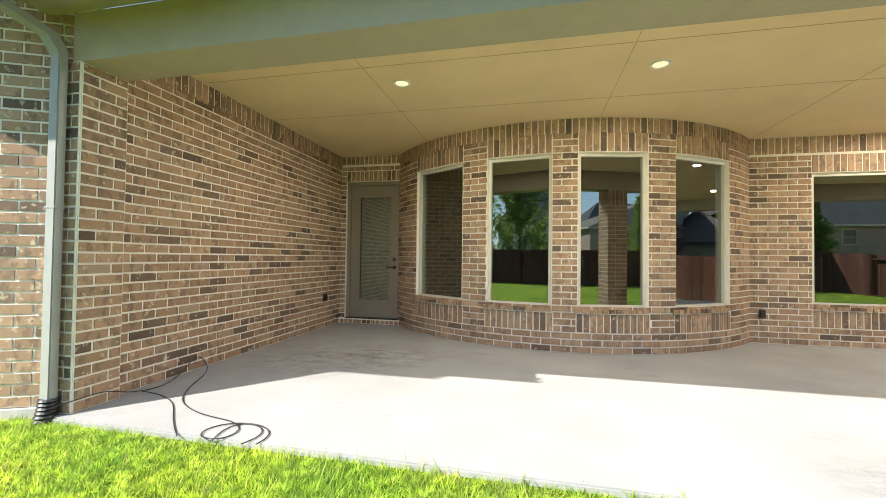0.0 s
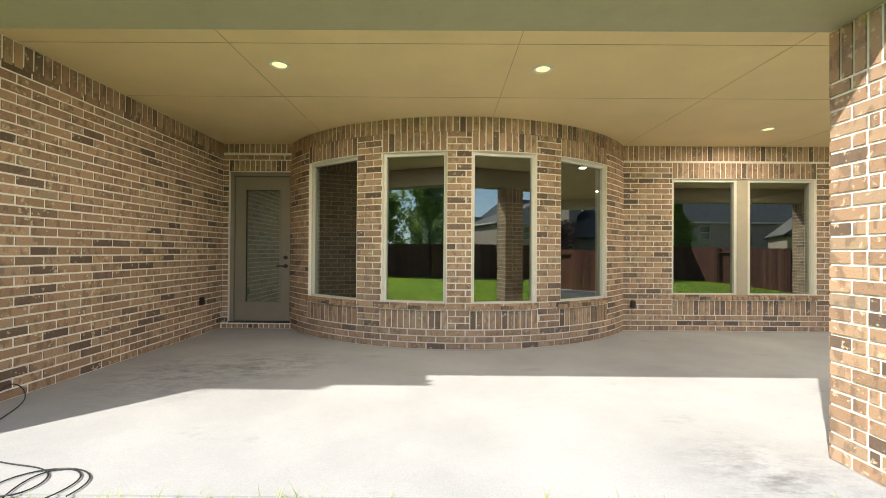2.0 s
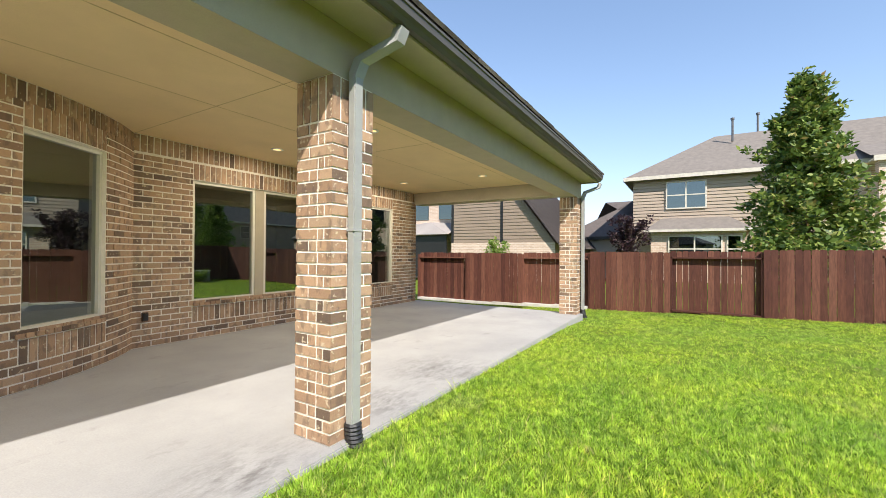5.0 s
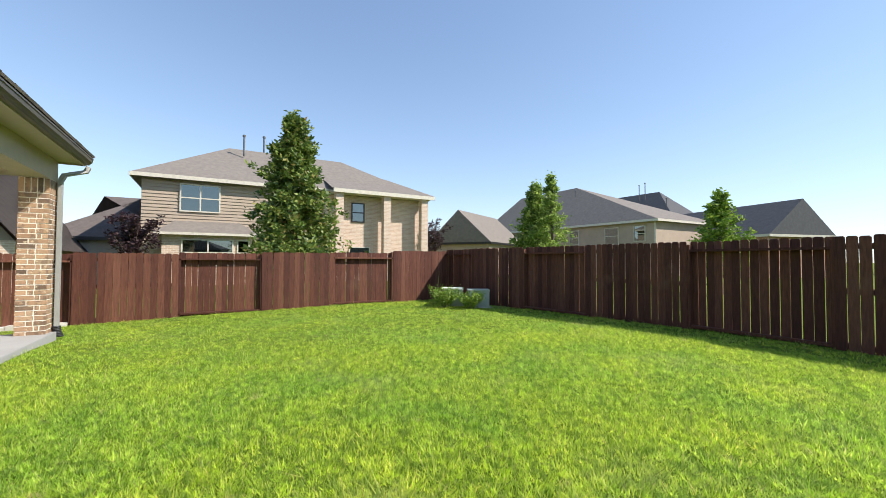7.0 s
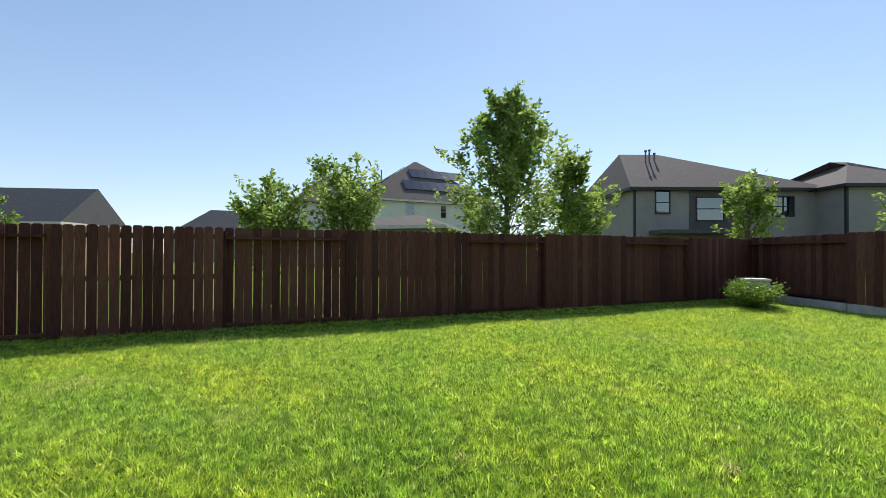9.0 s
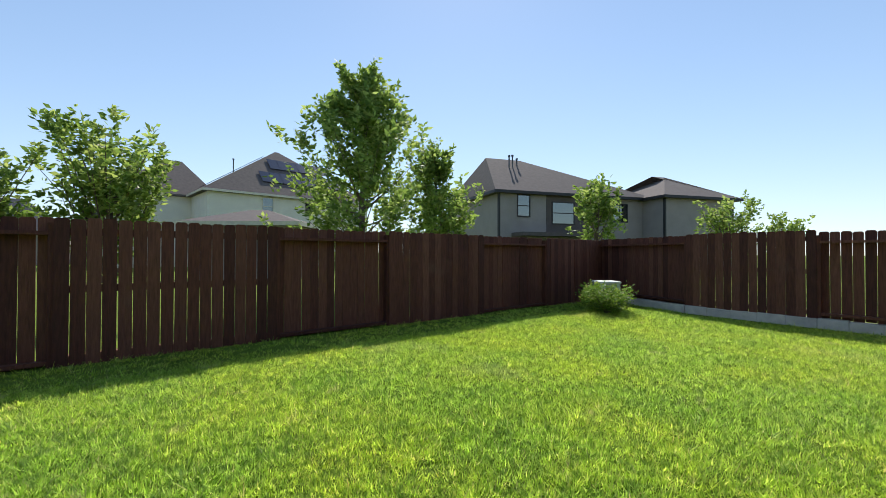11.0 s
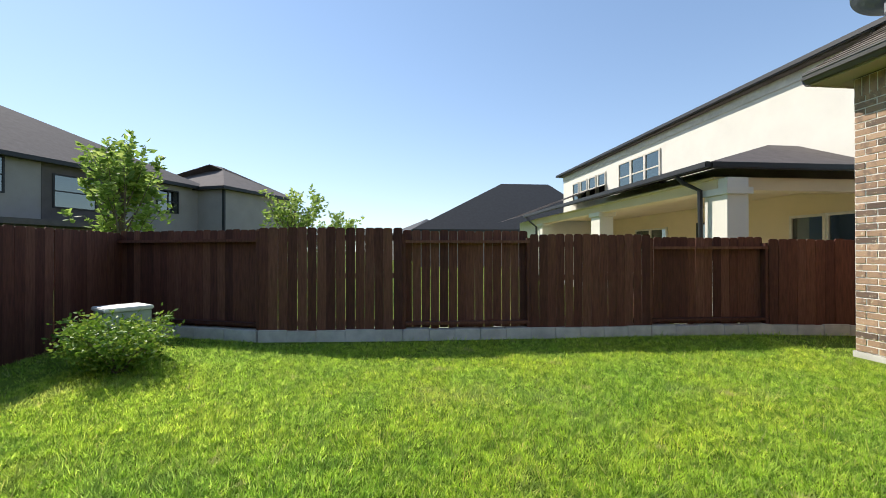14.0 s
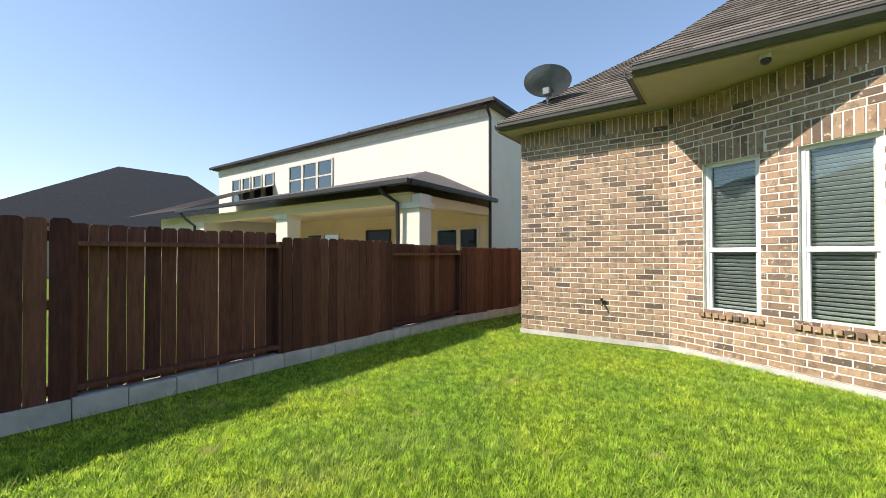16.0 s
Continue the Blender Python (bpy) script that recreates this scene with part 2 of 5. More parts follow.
def tube(points, r, sides=8, caps=True):
    """A round tube along points."""
    bm = bmesh.new()
    rings = []
    pts = [Vector(p) for p in points]
    for k, p in enumerate(pts):
        d = (pts[min(k + 1, len(pts) - 1)] - pts[max(k - 1, 0)]).normalized()
        q = d.to_track_quat("Z", "Y")
        rr = r[k] if isinstance(r, (list, tuple)) else r
        rings.append([bm.verts.new(p + q @ Vector((rr * math.cos(a), rr * math.sin(a), 0))) for a in (2 * math.pi * i / sides for i in range(sides))])
    for a, b in zip(rings, rings[1:]):
        for i in range(sides):
            bm.faces.new((a[i], a[(i + 1) % sides], b[(i + 1) % sides], b[i]))
    if caps:
        bm.faces.new(rings[0][::-1])
        bm.faces.new(rings[-1])
    return bm


def mesh_from(name, verts, faces, mat, parent=None, label=""):
    me = bpy.data.meshes.new(name)
    me.from_pydata(verts, [], faces)
    me.materials.append(mat)
    ob = new(name, me)
    ob.parent = parent
    if label:
        ob["label"] = label
    return ob


# ---- brickwork ----
COURSE, LENGTH, JOINT = 0.085, 0.25, 0.017
LATER = []  # brick laying is done at the end of the file


class Line:
    """A straight run of wall seen from outside: u to the right, n outward."""
    def __init__(self, p0, p1):
        self.a, self.b = Vector((*p0, 0)), Vector((*p1, 0))
        self.length = (self.b - self.a).length
        self.t = (self.b - self.a).normalized()
        self.n = Vector((self.t.y, -self.t.x, 0))
        self.steps = 1

    def place(self, u):
        return Matrix(((self.t.x, self.n.x, 0, self.a.x + self.t.x * u), (self.t.y, self.n.y, 0, self.a.y + self.t.y * u), (0, 0, 1, 0), (0, 0, 0, 1)))


class Arc:
    """A bowed run of wall about a centre; angles from south, to the east."""
    def __init__(self, c, r, a0, a1):
        self.c, self.r, self.a0, self.a1 = Vector((*c, 0)), r, radians(a0), radians(a1)
        self.length = r * (self.a1 - self.a0)
        self.steps = 28

    def place(self, u):
        a = self.a0 + u / self.r
        t, n = Vector((math.cos(a), math.sin(a), 0)), Vector((math.sin(a), -math.cos(a), 0))
        p = self.c + n * self.r
        return Matrix(((t.x, n.x, 0, p.x), (t.y, n.y, 0, p.y), (0, 0, 1, 0), (0, 0, 0, 1)))

    def u(self, deg):
        return (radians(deg) - self.a0) * self.r


def cut(spans, a, b):
    out = []
    for s, e in spans:
        if b <= s or a >= e:
            out.append((s, e))
        else:
            if a > s:
                out.append((s, a))
            if b < e:
                out.append((b, e))
    return out


def brick_wall(name, run, z0, z1, openings=(), bands=(), near=None, thick=0.22, label=""):
    """A mortar core with openings, faced with bricks. openings: u0, u1, v0, v1; bands: the same, laid upright as soldiers."""
    us = sorted({0.0, run.length, *(o[0] for o in openings), *(o[1] for o in openings), *(run.length * k / run.steps for k in range(run.steps + 1))})
    us = [u for u in us if 0 <= u <= run.length]
    vs = sorted({z0, z1, *(max(z0, min(z1, o[2])) for o in openings), *(max(z0, min(z1, o[3])) for o in openings)})
    bm = bmesh.new()
    for ua, ub in zip(us, us[1:]):
        if ub - ua < 1e-4:
            continue
        fa, fb = run.place(ua), run.place(ub)
        for va, vb in zip(vs, vs[1:]):
            um, vm = (ua + ub) / 2, (va + vb) / 2
            if any(o[0] < um < o[1] and o[2] < vm < o[3] for o in openings):
                continue
            v = [bm.verts.new(f @ Vector((0, d, z))) for z in (va, vb) for f, d in ((fa, 0), (fb, 0), (fb, -thick), (fa, -thick))]
            for f in ((3, 2, 1, 0), (4, 5, 6, 7), (0, 1, 5, 4), (1, 2, 6, 5), (2, 3, 7, 6), (3, 0, 4, 7)):
                bm.faces.new([v[k] for k in f])
    bmesh.ops.remove_doubles(bm, verts=bm.verts[:], dist=1e-4)
    seen = {}
    for f in bm.faces:
        seen.setdefault(tuple(round(c, 3) for c in f.calc_center_median()), []).append(f)
    bmesh.ops.delete(bm, geom=[f for fs in seen.values() if len(fs) > 1 for f in fs], context="FACES_ONLY")
    wall = tagged(part(name, bm, MORTAR), label or "brown clay brick wall with pale mortar joints", "wall", kind="structure")
    bands = [(b[0], b[1], b[2], b[3] if abs(b[3] - z1) < 0.01 or b[3] < 1 else z0 + round((b[3] - z0) / COURSE) * COURSE) for b in bands]
    cells = []
    rng = random.Random(name)
    rows = int(math.ceil((z1 - z0) / COURSE - 1e-6))
    for k in range(rows):
        va, vb = z0 + k * COURSE, min(z1, z0 + (k + 1) * COURSE)
        free = [(0.0, run.length)]
        for o in (*openings, *bands):
            if o[2] < (va + vb) / 2 < o[3]:
                free = cut(free, o[0], o[1])
        u = -(LENGTH / 2 if k % 2 else 0.0)
        while u < run.length:
            for s, e in free:
                a, b = max(u, s), min(u + LENGTH, e)
                if b - a > 0.03:
                    cells.append((a, b, va, vb))
            u += LENGTH
    for o in bands:
        n = max(1, round((o[1] - o[0]) / COURSE))
        w = (o[1] - o[0]) / n
        for k in range(n):
            a, b = o[0] + k * w, o[0] + (k + 1) * w
            if not any(q[0] < (a + b) / 2 < q[1] and q[2] < (o[2] + o[3]) / 2 < q[3] for q in openings):
                cells.append((a, b, o[2], o[3]))
    LATER.append((wall, run, cells, near, rng))
    return wall


def lay_bricks():
    me = bpy.data.meshes.new("brick")
    bm = boxes((-0.5, 0.5, -1, 1, -0.5, 0.5))
    bm.to_mesh(me)
    bm.free()
    me.materials.append(BRICK)
    for wall, run, cells, near, rng in LATER:
        picked = set()
        if near:
            order = sorted(range(len(cells)), key=lambda k: (run.place((cells[k][0] + cells[k][1]) / 2).translation.xy - Vector(near)).length + 0.15 * abs(cells[k][2] - 1.2))
            picked = set(order[:300])
        verts, faces = [], []
        for k, (a, b, va, vb) in enumerate(cells):
            w, h, d = b - a - JOINT, vb - va - JOINT, 0.006 + rng.uniform(-0.002, 0.003)
            if w < 0.01 or h < 0.01:
                continue
            m = run.place((a + b) / 2) @ Matrix.Translation((0, 0, (va + vb) / 2))
            if k in picked:
                ob = new("brick", me)
                ob.parent = wall
                ob.matrix_basis = m @ Matrix.Diagonal((w, d, h, 1))
            else:
                n = len(verts)
                verts += [m @ Vector((x * w / 2, y, z * h / 2)) for y in (-0.01, d) for x, z in ((-1, -1), (1, -1), (1, 1), (-1, 1))]
                faces += [tuple(n + q for q in f) for f in ((7, 6, 5, 4), (0, 1, 5, 4), (1, 2, 6, 5), (2, 3, 7, 6), (3, 0, 4, 7))]
        if faces:
            ob = mesh_from("brick_courses", verts, faces, BRICK_J, wall)
            ob["kind"] = "stuff"


# ---- ground ----
def ground_z(x, y):
    t = max(0.0, min(1.0, (x - 3.0) / 10.0))
    q = max(0.0, min(1.0, (x - 8.5) / 4.5))
    return 0.08 - 0.07 * t * t * (3 - 2 * t) - 0.025 * max(0.0, min(10.0, y + 3.0)) * q * q * (3 - 2 * q)


def build_ground():
    xs = [-900, -300, -100, -40, -20, *(-14 + k * 0.5 for k in range(58)), 20, 40, 100, 300, 900]
    ys = [-900, -300, -100, -40, -20, *(-10 + k for k in range(18)), 9, 12, 20, 40, 100, 300, 900]
    verts = [(x, y, ground_z(x, y)) for y in ys for x in xs]
    n = len(xs)
    faces = [(j * n + i, j * n + i + 1, (j + 1) * n + i + 1, (j + 1) * n + i) for j in range(len(ys) - 1) for i in range(n - 1)]
    tagged(mesh_from("ground", verts, faces, SOIL), "lawn soil under short green turf", "ground", kind="structure")


build_ground()
tagged(part("pavement", boxes((-3.0, 10.45, 2.72, 7.3, -0.35, 0.12), bevel=0.01), CONCRETE), "pale trowelled concrete patio slab with dark stains", "patio", kind="structure")

# ---- house: patio walls ----
WX, BY, CZ = -2.98, 7.21, 3.11
brick_wall("wall_west", Line((WX, 3.16), (WX, BY)), 0.12, CZ, bands=[(0, 4.05, 2.885, CZ)], near=(WX, 3.2), label="long brown brick side wall of the patio")
brick_wall("wall_pier", Line((-2.90, 2.81), (-2.90, 3.16)), 0.12, 2.74, near=(-2.9, 3), label="brick pier that ends the patio wall")
brick_wall("wall_pier_face", Line((-3.10, 2.80), (-2.906, 2.80)), 0.12, 2.74, label="brick end of the patio pier", thick=0.1)
brick_wall("wall_door", Line((WX, BY), (-1.72, BY)), 0.12, CZ, openings=[(0.10, 1.14, 0.2, 2.65)], bands=[(0.10, 1.2, 2.65, 2.86), (0, 1.2, 2.95, CZ)], label="short brick wall round the patio door")
BAY = Arc((0.82, 9.14), 3.31, -55.0, 54.5)
bw = [(BAY.u(a), BAY.u(b), 0.68, 2.67) for a, b in ((-42.2, -24.8), (-18.0, -3.0), (2.6, 17.8), (24.5, 41.8))]
brick_wall("wall_bay", BAY, 0.12, CZ, openings=bw, bands=[(o[0], o[1], 2.67, 2.90) for o in bw] + [(o[0] - 0.02, o[1] + 0.02, 0.375, 0.62) for o in bw] + [(0, BAY.length, 2.90, CZ)], near=(0.8, 5.8), thick=0.18, label="bowed brown brick bay with tall windows")
back = Line((3.50, BY), (10.25, BY))
ww = [(4.30, 5.37), (5.54, 6.62), (6.85, 7.90), (8.12, 9.20)]
wo = [(4.30 - 3.5, 6.62 - 3.5, 0.68, 2.58), (6.85 - 3.5, 9.20 - 3.5, 0.68, 2.58)]
brick_wall("wall_north", back, 0.12, CZ, openings=wo, bands=[(o[0], o[1], 2.58, 2.85) for o in wo] + [(o[0], o[1], 0.375, 0.62) for o in wo] + [(0, back.length, 2.86, CZ)], near=(4.5, BY), label="brown brick rear wall with wide windows")
brick_wall("wall_east_end", Line((10.25, BY), (10.25, 12.0)), 0.12, 3.3)

# wing west of the patio
WING = [(-9.58, 9.0), (-9.58, 2.95), (-7.25, 2.95), (-5.25, 1.80), (-3.02, 2.86)]
WTOP = 3.62
names = ("wall_wing_west", "wall_wing_south", "wall_wing_window", "wall_wing_return")
for nm, a, b in zip(names, WING, WING[1:]):
    ln = Line(a, b)
    op, bd = [], [(0, ln.length, WTOP - 0.25, WTOP)]
    if nm == "wall_wing_window":
        op = [(0.50, 1.18, 0.72, 2.69), (1.56, 2.24, 0.72, 2.69)]
        bd += [(o[0] - 0.05, o[1] + 0.05, 2.69, 2.93) for o in op]
    brick_wall(nm, ln, 0.16, WTOP, op, bd, near=(-7.2, 2.9) if nm != "wall_wing_west" else None, label="sunlit brown brick wall of the house wing")

tagged(part("ceiling", boxes((-3.1, 10.6, 3.16, 9.2, CZ, CZ + 0.12)), CEIL), "smooth tan painted patio ceiling with fine joints", "ceiling", kind="structure")
tagged(part("beam_south", boxes((-2.98, 10.6, 2.80, 3.16, 2.74, CZ)), PAINT), "wide taupe painted patio beam", "beam", kind="structure")
tagged(part("beam_east", boxes((10.17, 10.6, 3.165, BY, 2.80, CZ)), PAINT), "taupe painted beam at the patio end", "beam", kind="structure")

# ---- fences ----
def picket_mesh(w, h):
    me = bpy.data.meshes.new("picket")
    bm = bmesh.new()
    c = 0.022
    pts = [(-w / 2, 0), (w / 2, 0), (w / 2, h - c), (w / 2 - c, h), (-w / 2 + c, h), (-w / 2, h - c)]
    f = [bm.verts.new((x, -0.008, z)) for x, z in pts]
    g = [bm.verts.new((x, 0.008, z)) for x, z in pts]
    bm.faces.new(f)
    bm.faces.new(g[::-1])
    for k in range(6):
        n = (k + 1) % 6
        bm.faces.new((f[n], f[k], g[k], g[n]))
    bm.to_mesh(me)
    bm.free()
    me.materials.append(CEDAR)
    return me


def fence_panel(p0, p1, zb, zt, inner, seed, label, group, gap=0.006):
    """One bay of board fence; p0 to p1 seen from the yard, left to right. inner: boards on the yard's side, hiding the rails."""
    a, b = Vector((*p0, 0)), Vector((*p1, 0))
    length = (b - a).length
    ang = math.atan2(b.y - a.y, b.x - a.x)
    rng = random.Random(seed)
    e = thing("fence_panel", label, "fence", (a.x, a.y, zb), group)
    e.rotation_euler = (0, 0, ang)
    h = zt - zb
    n = max(3, round(length / 0.142))
    w = length / n - gap
    me = picket_mesh(w, h)
    y = -0.055 if inner else 0.085
    for k in range(n):
        ob = new("picket", me)
        ob.parent = e
        ob.location = ((k + 0.5) * length / n + rng.choice((-0.004, -0.001, 0.0, 0.001, 0.004)), y + rng.uniform(-0.003, 0.003), rng.uniform(-0.012, 0.006))
        ob.rotation_euler = (0, rng.uniform(-0.004, 0.004), rng.uniform(-0.03, 0.03))
    for z in (0.06, h * 0.5, h - 0.20):
        if not inner and z == h * 0.5:
            continue
        part("rail", boxes((0.0, length, -0.045, 0.07, z, z + 0.045 + 0.04 * inner), bevel=0.004), CEDAR, e)
    part("post", boxes((-0.045, 0.045, -0.045, 0.07, -0.05, h - 0.06), bevel=0.005), CEDAR, e)
    return e


def run_fence(points, tops, first, seed, label, group, zb=None, gap=0.006):
    for k, (p, q) in enumerate(zip(points, points[1:])):
        z = zb if zb is not None else (ground_z(*p) + ground_z(*q)) / 2 - 0.03
        fence_panel(p, q, z, tops[k] if isinstance(tops, (list, tuple)) else tops, (k + first) % 2 == 0, seed + k, label, group, gap[k] if isinstance(gap, list) else gap)


# east: seen from the yard, left (north) to right (south)
EX = 13.3
run_fence([(EX, y) for y in (9.2, 7.2, 5.2, 3.15, 1.1, -0.85, -2.85, -4.8, -6.8)], [1.48, 1.48, 1.50, 1.53, 1.56, 1.59, 1.62, 1.70], 1, 10, "red-brown stained cedar board fence panel in sun", "east fence")
S = [(EX, -6.8), (11.65, -6.98), (9.6, -7.2), (7.6, -7.42)] + [(x, -7.62) for x in (5.35, 3.22, 0.99, -1.05, -3.46, -5.38, -7.7, -9.88)] + [(-12.3, -7.6)]
run_fence(S, 1.76, 1, 40, "dark brown stained cedar board fence panel in shade", "south fence", gap=[0.004, 0.008, 0.006, 0.010, 0.011, 0.011, 0.010, 0.008, 0.007, 0.005, 0.005, 0.003])
W = [(-12.3, -7.6), (-11.35, -4.95), (-11.2, -2.8), (-11.15, -0.83), (-11.08, 1.1), (-11.0, 3.1), (-10.69, 5.1), (-10.9, 7.1), (-10.85, 9.1)]
run_fence(W, [1.78, 1.8, 1.76, 1.70, 1.66, 1.62, 1.6, 1.6], 1, 80, "dark brown stained cedar board fence panel over concrete curb blocks", "west fence", zb=0.246, gap=[0.003, 0.007, 0.007, 0.006, 0.004, 0.003, 0.003, 0.003])


def curb_block(p, q, z0, z1, group):
    a, b = Vector((*p, 0)), Vector((*q, 0))
    e = thing("curb_block", "weathered grey concrete block under the fence", "curb block", (a.x, a.y, z0), group)
    e.rotation_euler = (0, 0, math.atan2(b.y - a.y, b.x - a.x))
    part("block", boxes((0.002, (b - a).length - 0.002, -0.10, 0.11, -0.1, z1 - z0), bevel=0.006), CURB, e)


rngc = random.Random(5)
for p, q in zip(W, W[1:]):
    n = 5
    for k in range(n):
        a = (p[0] + (q[0] - p[0]) * k / n, p[1] + (q[1] - p[1]) * k / n)
        b = (p[0] + (q[0] - p[0]) * (k + 1) / n, p[1] + (q[1] - p[1]) * (k + 1) / n)
        curb_block(a, b, 0.05, 0.25 + rngc.uniform(-0.012, 0.008), "west fence curb")
for k in range(6):
    curb_block((EX - 0.02, 9.2 - k), (EX - 0.02, 8.2 - k), ground_z(EX, 8.7 - k) - 0.04, ground_z(EX, 8.7 - k) + 0.09, "east fence curb")

# ---- house: columns, roof edge, windows, door ----
def column(x0, x1, y0, y1, z0, z1, label):
    """A square brick column: four brick faces round a core, a soldier course at the head."""
    core = tagged(part("column", boxes((x0, x1, y0, y1, z0, z1)), MORTAR), label, "column", kind="structure")
    for a, b in (((x0, y0), (x1, y0)), ((x1, y0), (x1, y1)), ((x1, y1), (x0, y1)), ((x0, y1), (x0, y0))):
        ln = Line(a, b)
        L, cells, k = ln.length, [], 0
        e = 0.0125
        z = z0
        while z + COURSE < z1 - 0.25:
            cutp = (L * 0.62, L * 0.80) if k % 2 else (L * 0.36, L * 0.60)
            us = [-e, *cutp, L + e] if k % 3 else [-e, cutp[0], L + e]
            cells += [(p, q, z, z + COURSE) for p, q in zip(us, us[1:])]
            z, k = z + COURSE, k + 1
        us = [-e + (L + 2 * e) * i / 5 for i in range(6)]
        cells += [(p, q, z, z1) for p, q in zip(us, us[1:])]
        LATER.append((core, ln, cells, ((x0 + x1) / 2, (y0 + y1) / 2), random.Random(str(a))))


column(3.0, 3.41, 2.80, 3.16, 0.12, 2.74, "sunlit brown brick patio column")
column(10.17, 10.58, 2.80, 3.17, 0.10, 2.74, "slim brown brick column at the patio corner")


def shingle_material():
    m, nt, b = material("roof_shingle", 0.9, 0, 0.2)
    rnd = nt.nodes.new("ShaderNodeNewGeometry").outputs["Random Per Island"]
    c = ramp(nt, rnd, [(0, (0.10, 0.085, 0.07)), (0.5, (0.16, 0.135, 0.11)), (1, (0.22, 0.19, 0.16))])
    g = ramp(nt, tex_noise(nt, 30, 4), [(0.3, (0.7,) * 3), (0.7, (1.2,) * 3)])
    nt.links.new(mix(nt, 0.9, c, g, "MULTIPLY"), b.inputs["Base Color"])
    bump(nt, b, tex_noise(nt, 120, 3), 0.5, 0.004)
    return m


SHINGLE = shingle_material()


def shingle_slope(name, a, b, c, d, label, tab=0.30, course=0.14, mat=None):
    """A roof slope from its eave a-b (left to right from outside) up to c-d above b and a, in lapped shingle courses."""
    a, b, c, d = (Vector(p) for p in (a, b, c, d))
    n = (b - a).cross(d - a).normalized()
    rows = max(1, int(((d - a).length + (c - b).length) / 2 / course))
    verts, faces = [], []
    rng = random.Random(name)
    for r in range(rows):
        l0, r0, l1, r1 = a.lerp(d, r / rows), b.lerp(c, r / rows), a.lerp(d, (r + 1) / rows), b.lerp(c, (r + 1) / rows)
        k = max(1, int((r0 - l0).length / tab))
        off = rng.random() / k
        cuts = [0.0] + [min(1.0, max(0.0, (i + rng.uniform(-0.2, 0.2)) / k + off)) for i in range(k)] + [1.0]
        cuts = sorted(set(cuts))
        for s, e in zip(cuts, cuts[1:]):
            h = 0.012 + rng.uniform(0, 0.006)
            i = len(verts)
            verts += [l0.lerp(r0, s) + n * h, l0.lerp(r0, e) + n * h, l1.lerp(r1, e) + n * 0.002, l1.lerp(r1, s) + n * 0.002, l0.lerp(r0, s) - n * 0.02, l0.lerp(r0, e) - n * 0.02]
            faces += [(i, i + 1, i + 2, i + 3), (i + 4, i + 5, i + 1, i)]
    i = len(verts)
    verts += [a - n * 0.03, b - n * 0.03, c - n * 0.03, d - n * 0.03]
    faces.append((i + 3, i + 2, i + 1, i))
    return tagged(mesh_from(name, verts, faces, mat or SHINGLE), label, "roof", kind="structure")


# patio eave: soffit, fascia, gutter; it steps out a little towards the wing
EZ = 3.13
tagged(part("soffit_south", boxes((-1.65, 10.64, 2.44, 2.797, EZ - 0.02, EZ), (-3.2, -1.652, 2.12, 2.797, EZ - 0.02, EZ)), PAINT), "taupe painted soffit of the patio eave", "soffit", kind="structure")
shingle_slope("roof_patio", (-3.2, 2.32, 3.27), (10.69, 2.32, 3.27), (8.0, 8.0, 6.1), (-3.2, 8.0, 6.1), "grey-brown shingle roof over the patio")
shingle_slope("roof_patio_end", (10.69, 2.32, 3.27), (10.69, 12.5, 3.27), (8.0, 12.5, 6.1), (8.0, 8.0, 6.1), "grey-brown shingle roof end over the patio")
tagged(part("soffit_east", boxes((10.603, 10.64, 2.80, 12.0, EZ - 0.02, EZ)), PAINT), "taupe painted soffit at the house end", "soffit", kind="structure")


def gutter(p0, p1, z, label):
    """An ogee gutter along an eave; p0 to p1 left to right from outside."""
    a, b = Vector((*p0, z)), Vector((*p1, z))
    t = (b - a).normalized()
    n = Vector((t.y, -t.x, 0))
    prof = [(0, 0.0), (0.055, 0.0), (0.075, 0.03), (0.10, 0.05), (0.105, 0.10), (0.115, 0.105), (0.115, 0.125), (0.10, 0.125), (0.09, 0.055), (0.05, 0.012), (0.008, 0.012), (0.008, 0.125), (0, 0.125)]
    bm = bmesh.new()
    ra = [bm.verts.new(a + n * x + Vector((0, 0, y))) for x, y in prof]
    rb = [bm.verts.new(b + n * x + Vector((0, 0, y))) for x, y in prof]
    for k in range(len(prof)):
        m = (k + 1) % len(prof)
        bm.faces.new((ra[k], rb[k], rb[m], ra[m]))
    bm.faces.new(ra[::-1])
    bm.faces.new(rb)
    e = thing("gutter", label, "gutter")
    part("trough", bm, METAL_G, e)
    fb = boxes((0, (b - a).length, 0.001, 0.02, -0.02, 0.11))
    fo = part("fascia", fb, PAINT, e)
    fo.matrix_basis = pose(a.x, a.y, z, 0, 0, math.degrees(math.atan2(t.y, t.x)))
    return e


gutter((-1.65, 2.44), (10.64, 2.44), 3.10, "dark taupe metal gutter along the patio eave")
gutter((-3.2, 2.12), (-1.65, 2.12), 3.10, "short dark taupe gutter where the eave steps out")
gutter((10.64, 2.44), (10.64, 12.0), 3.10, "dark taupe metal gutter at the house end")


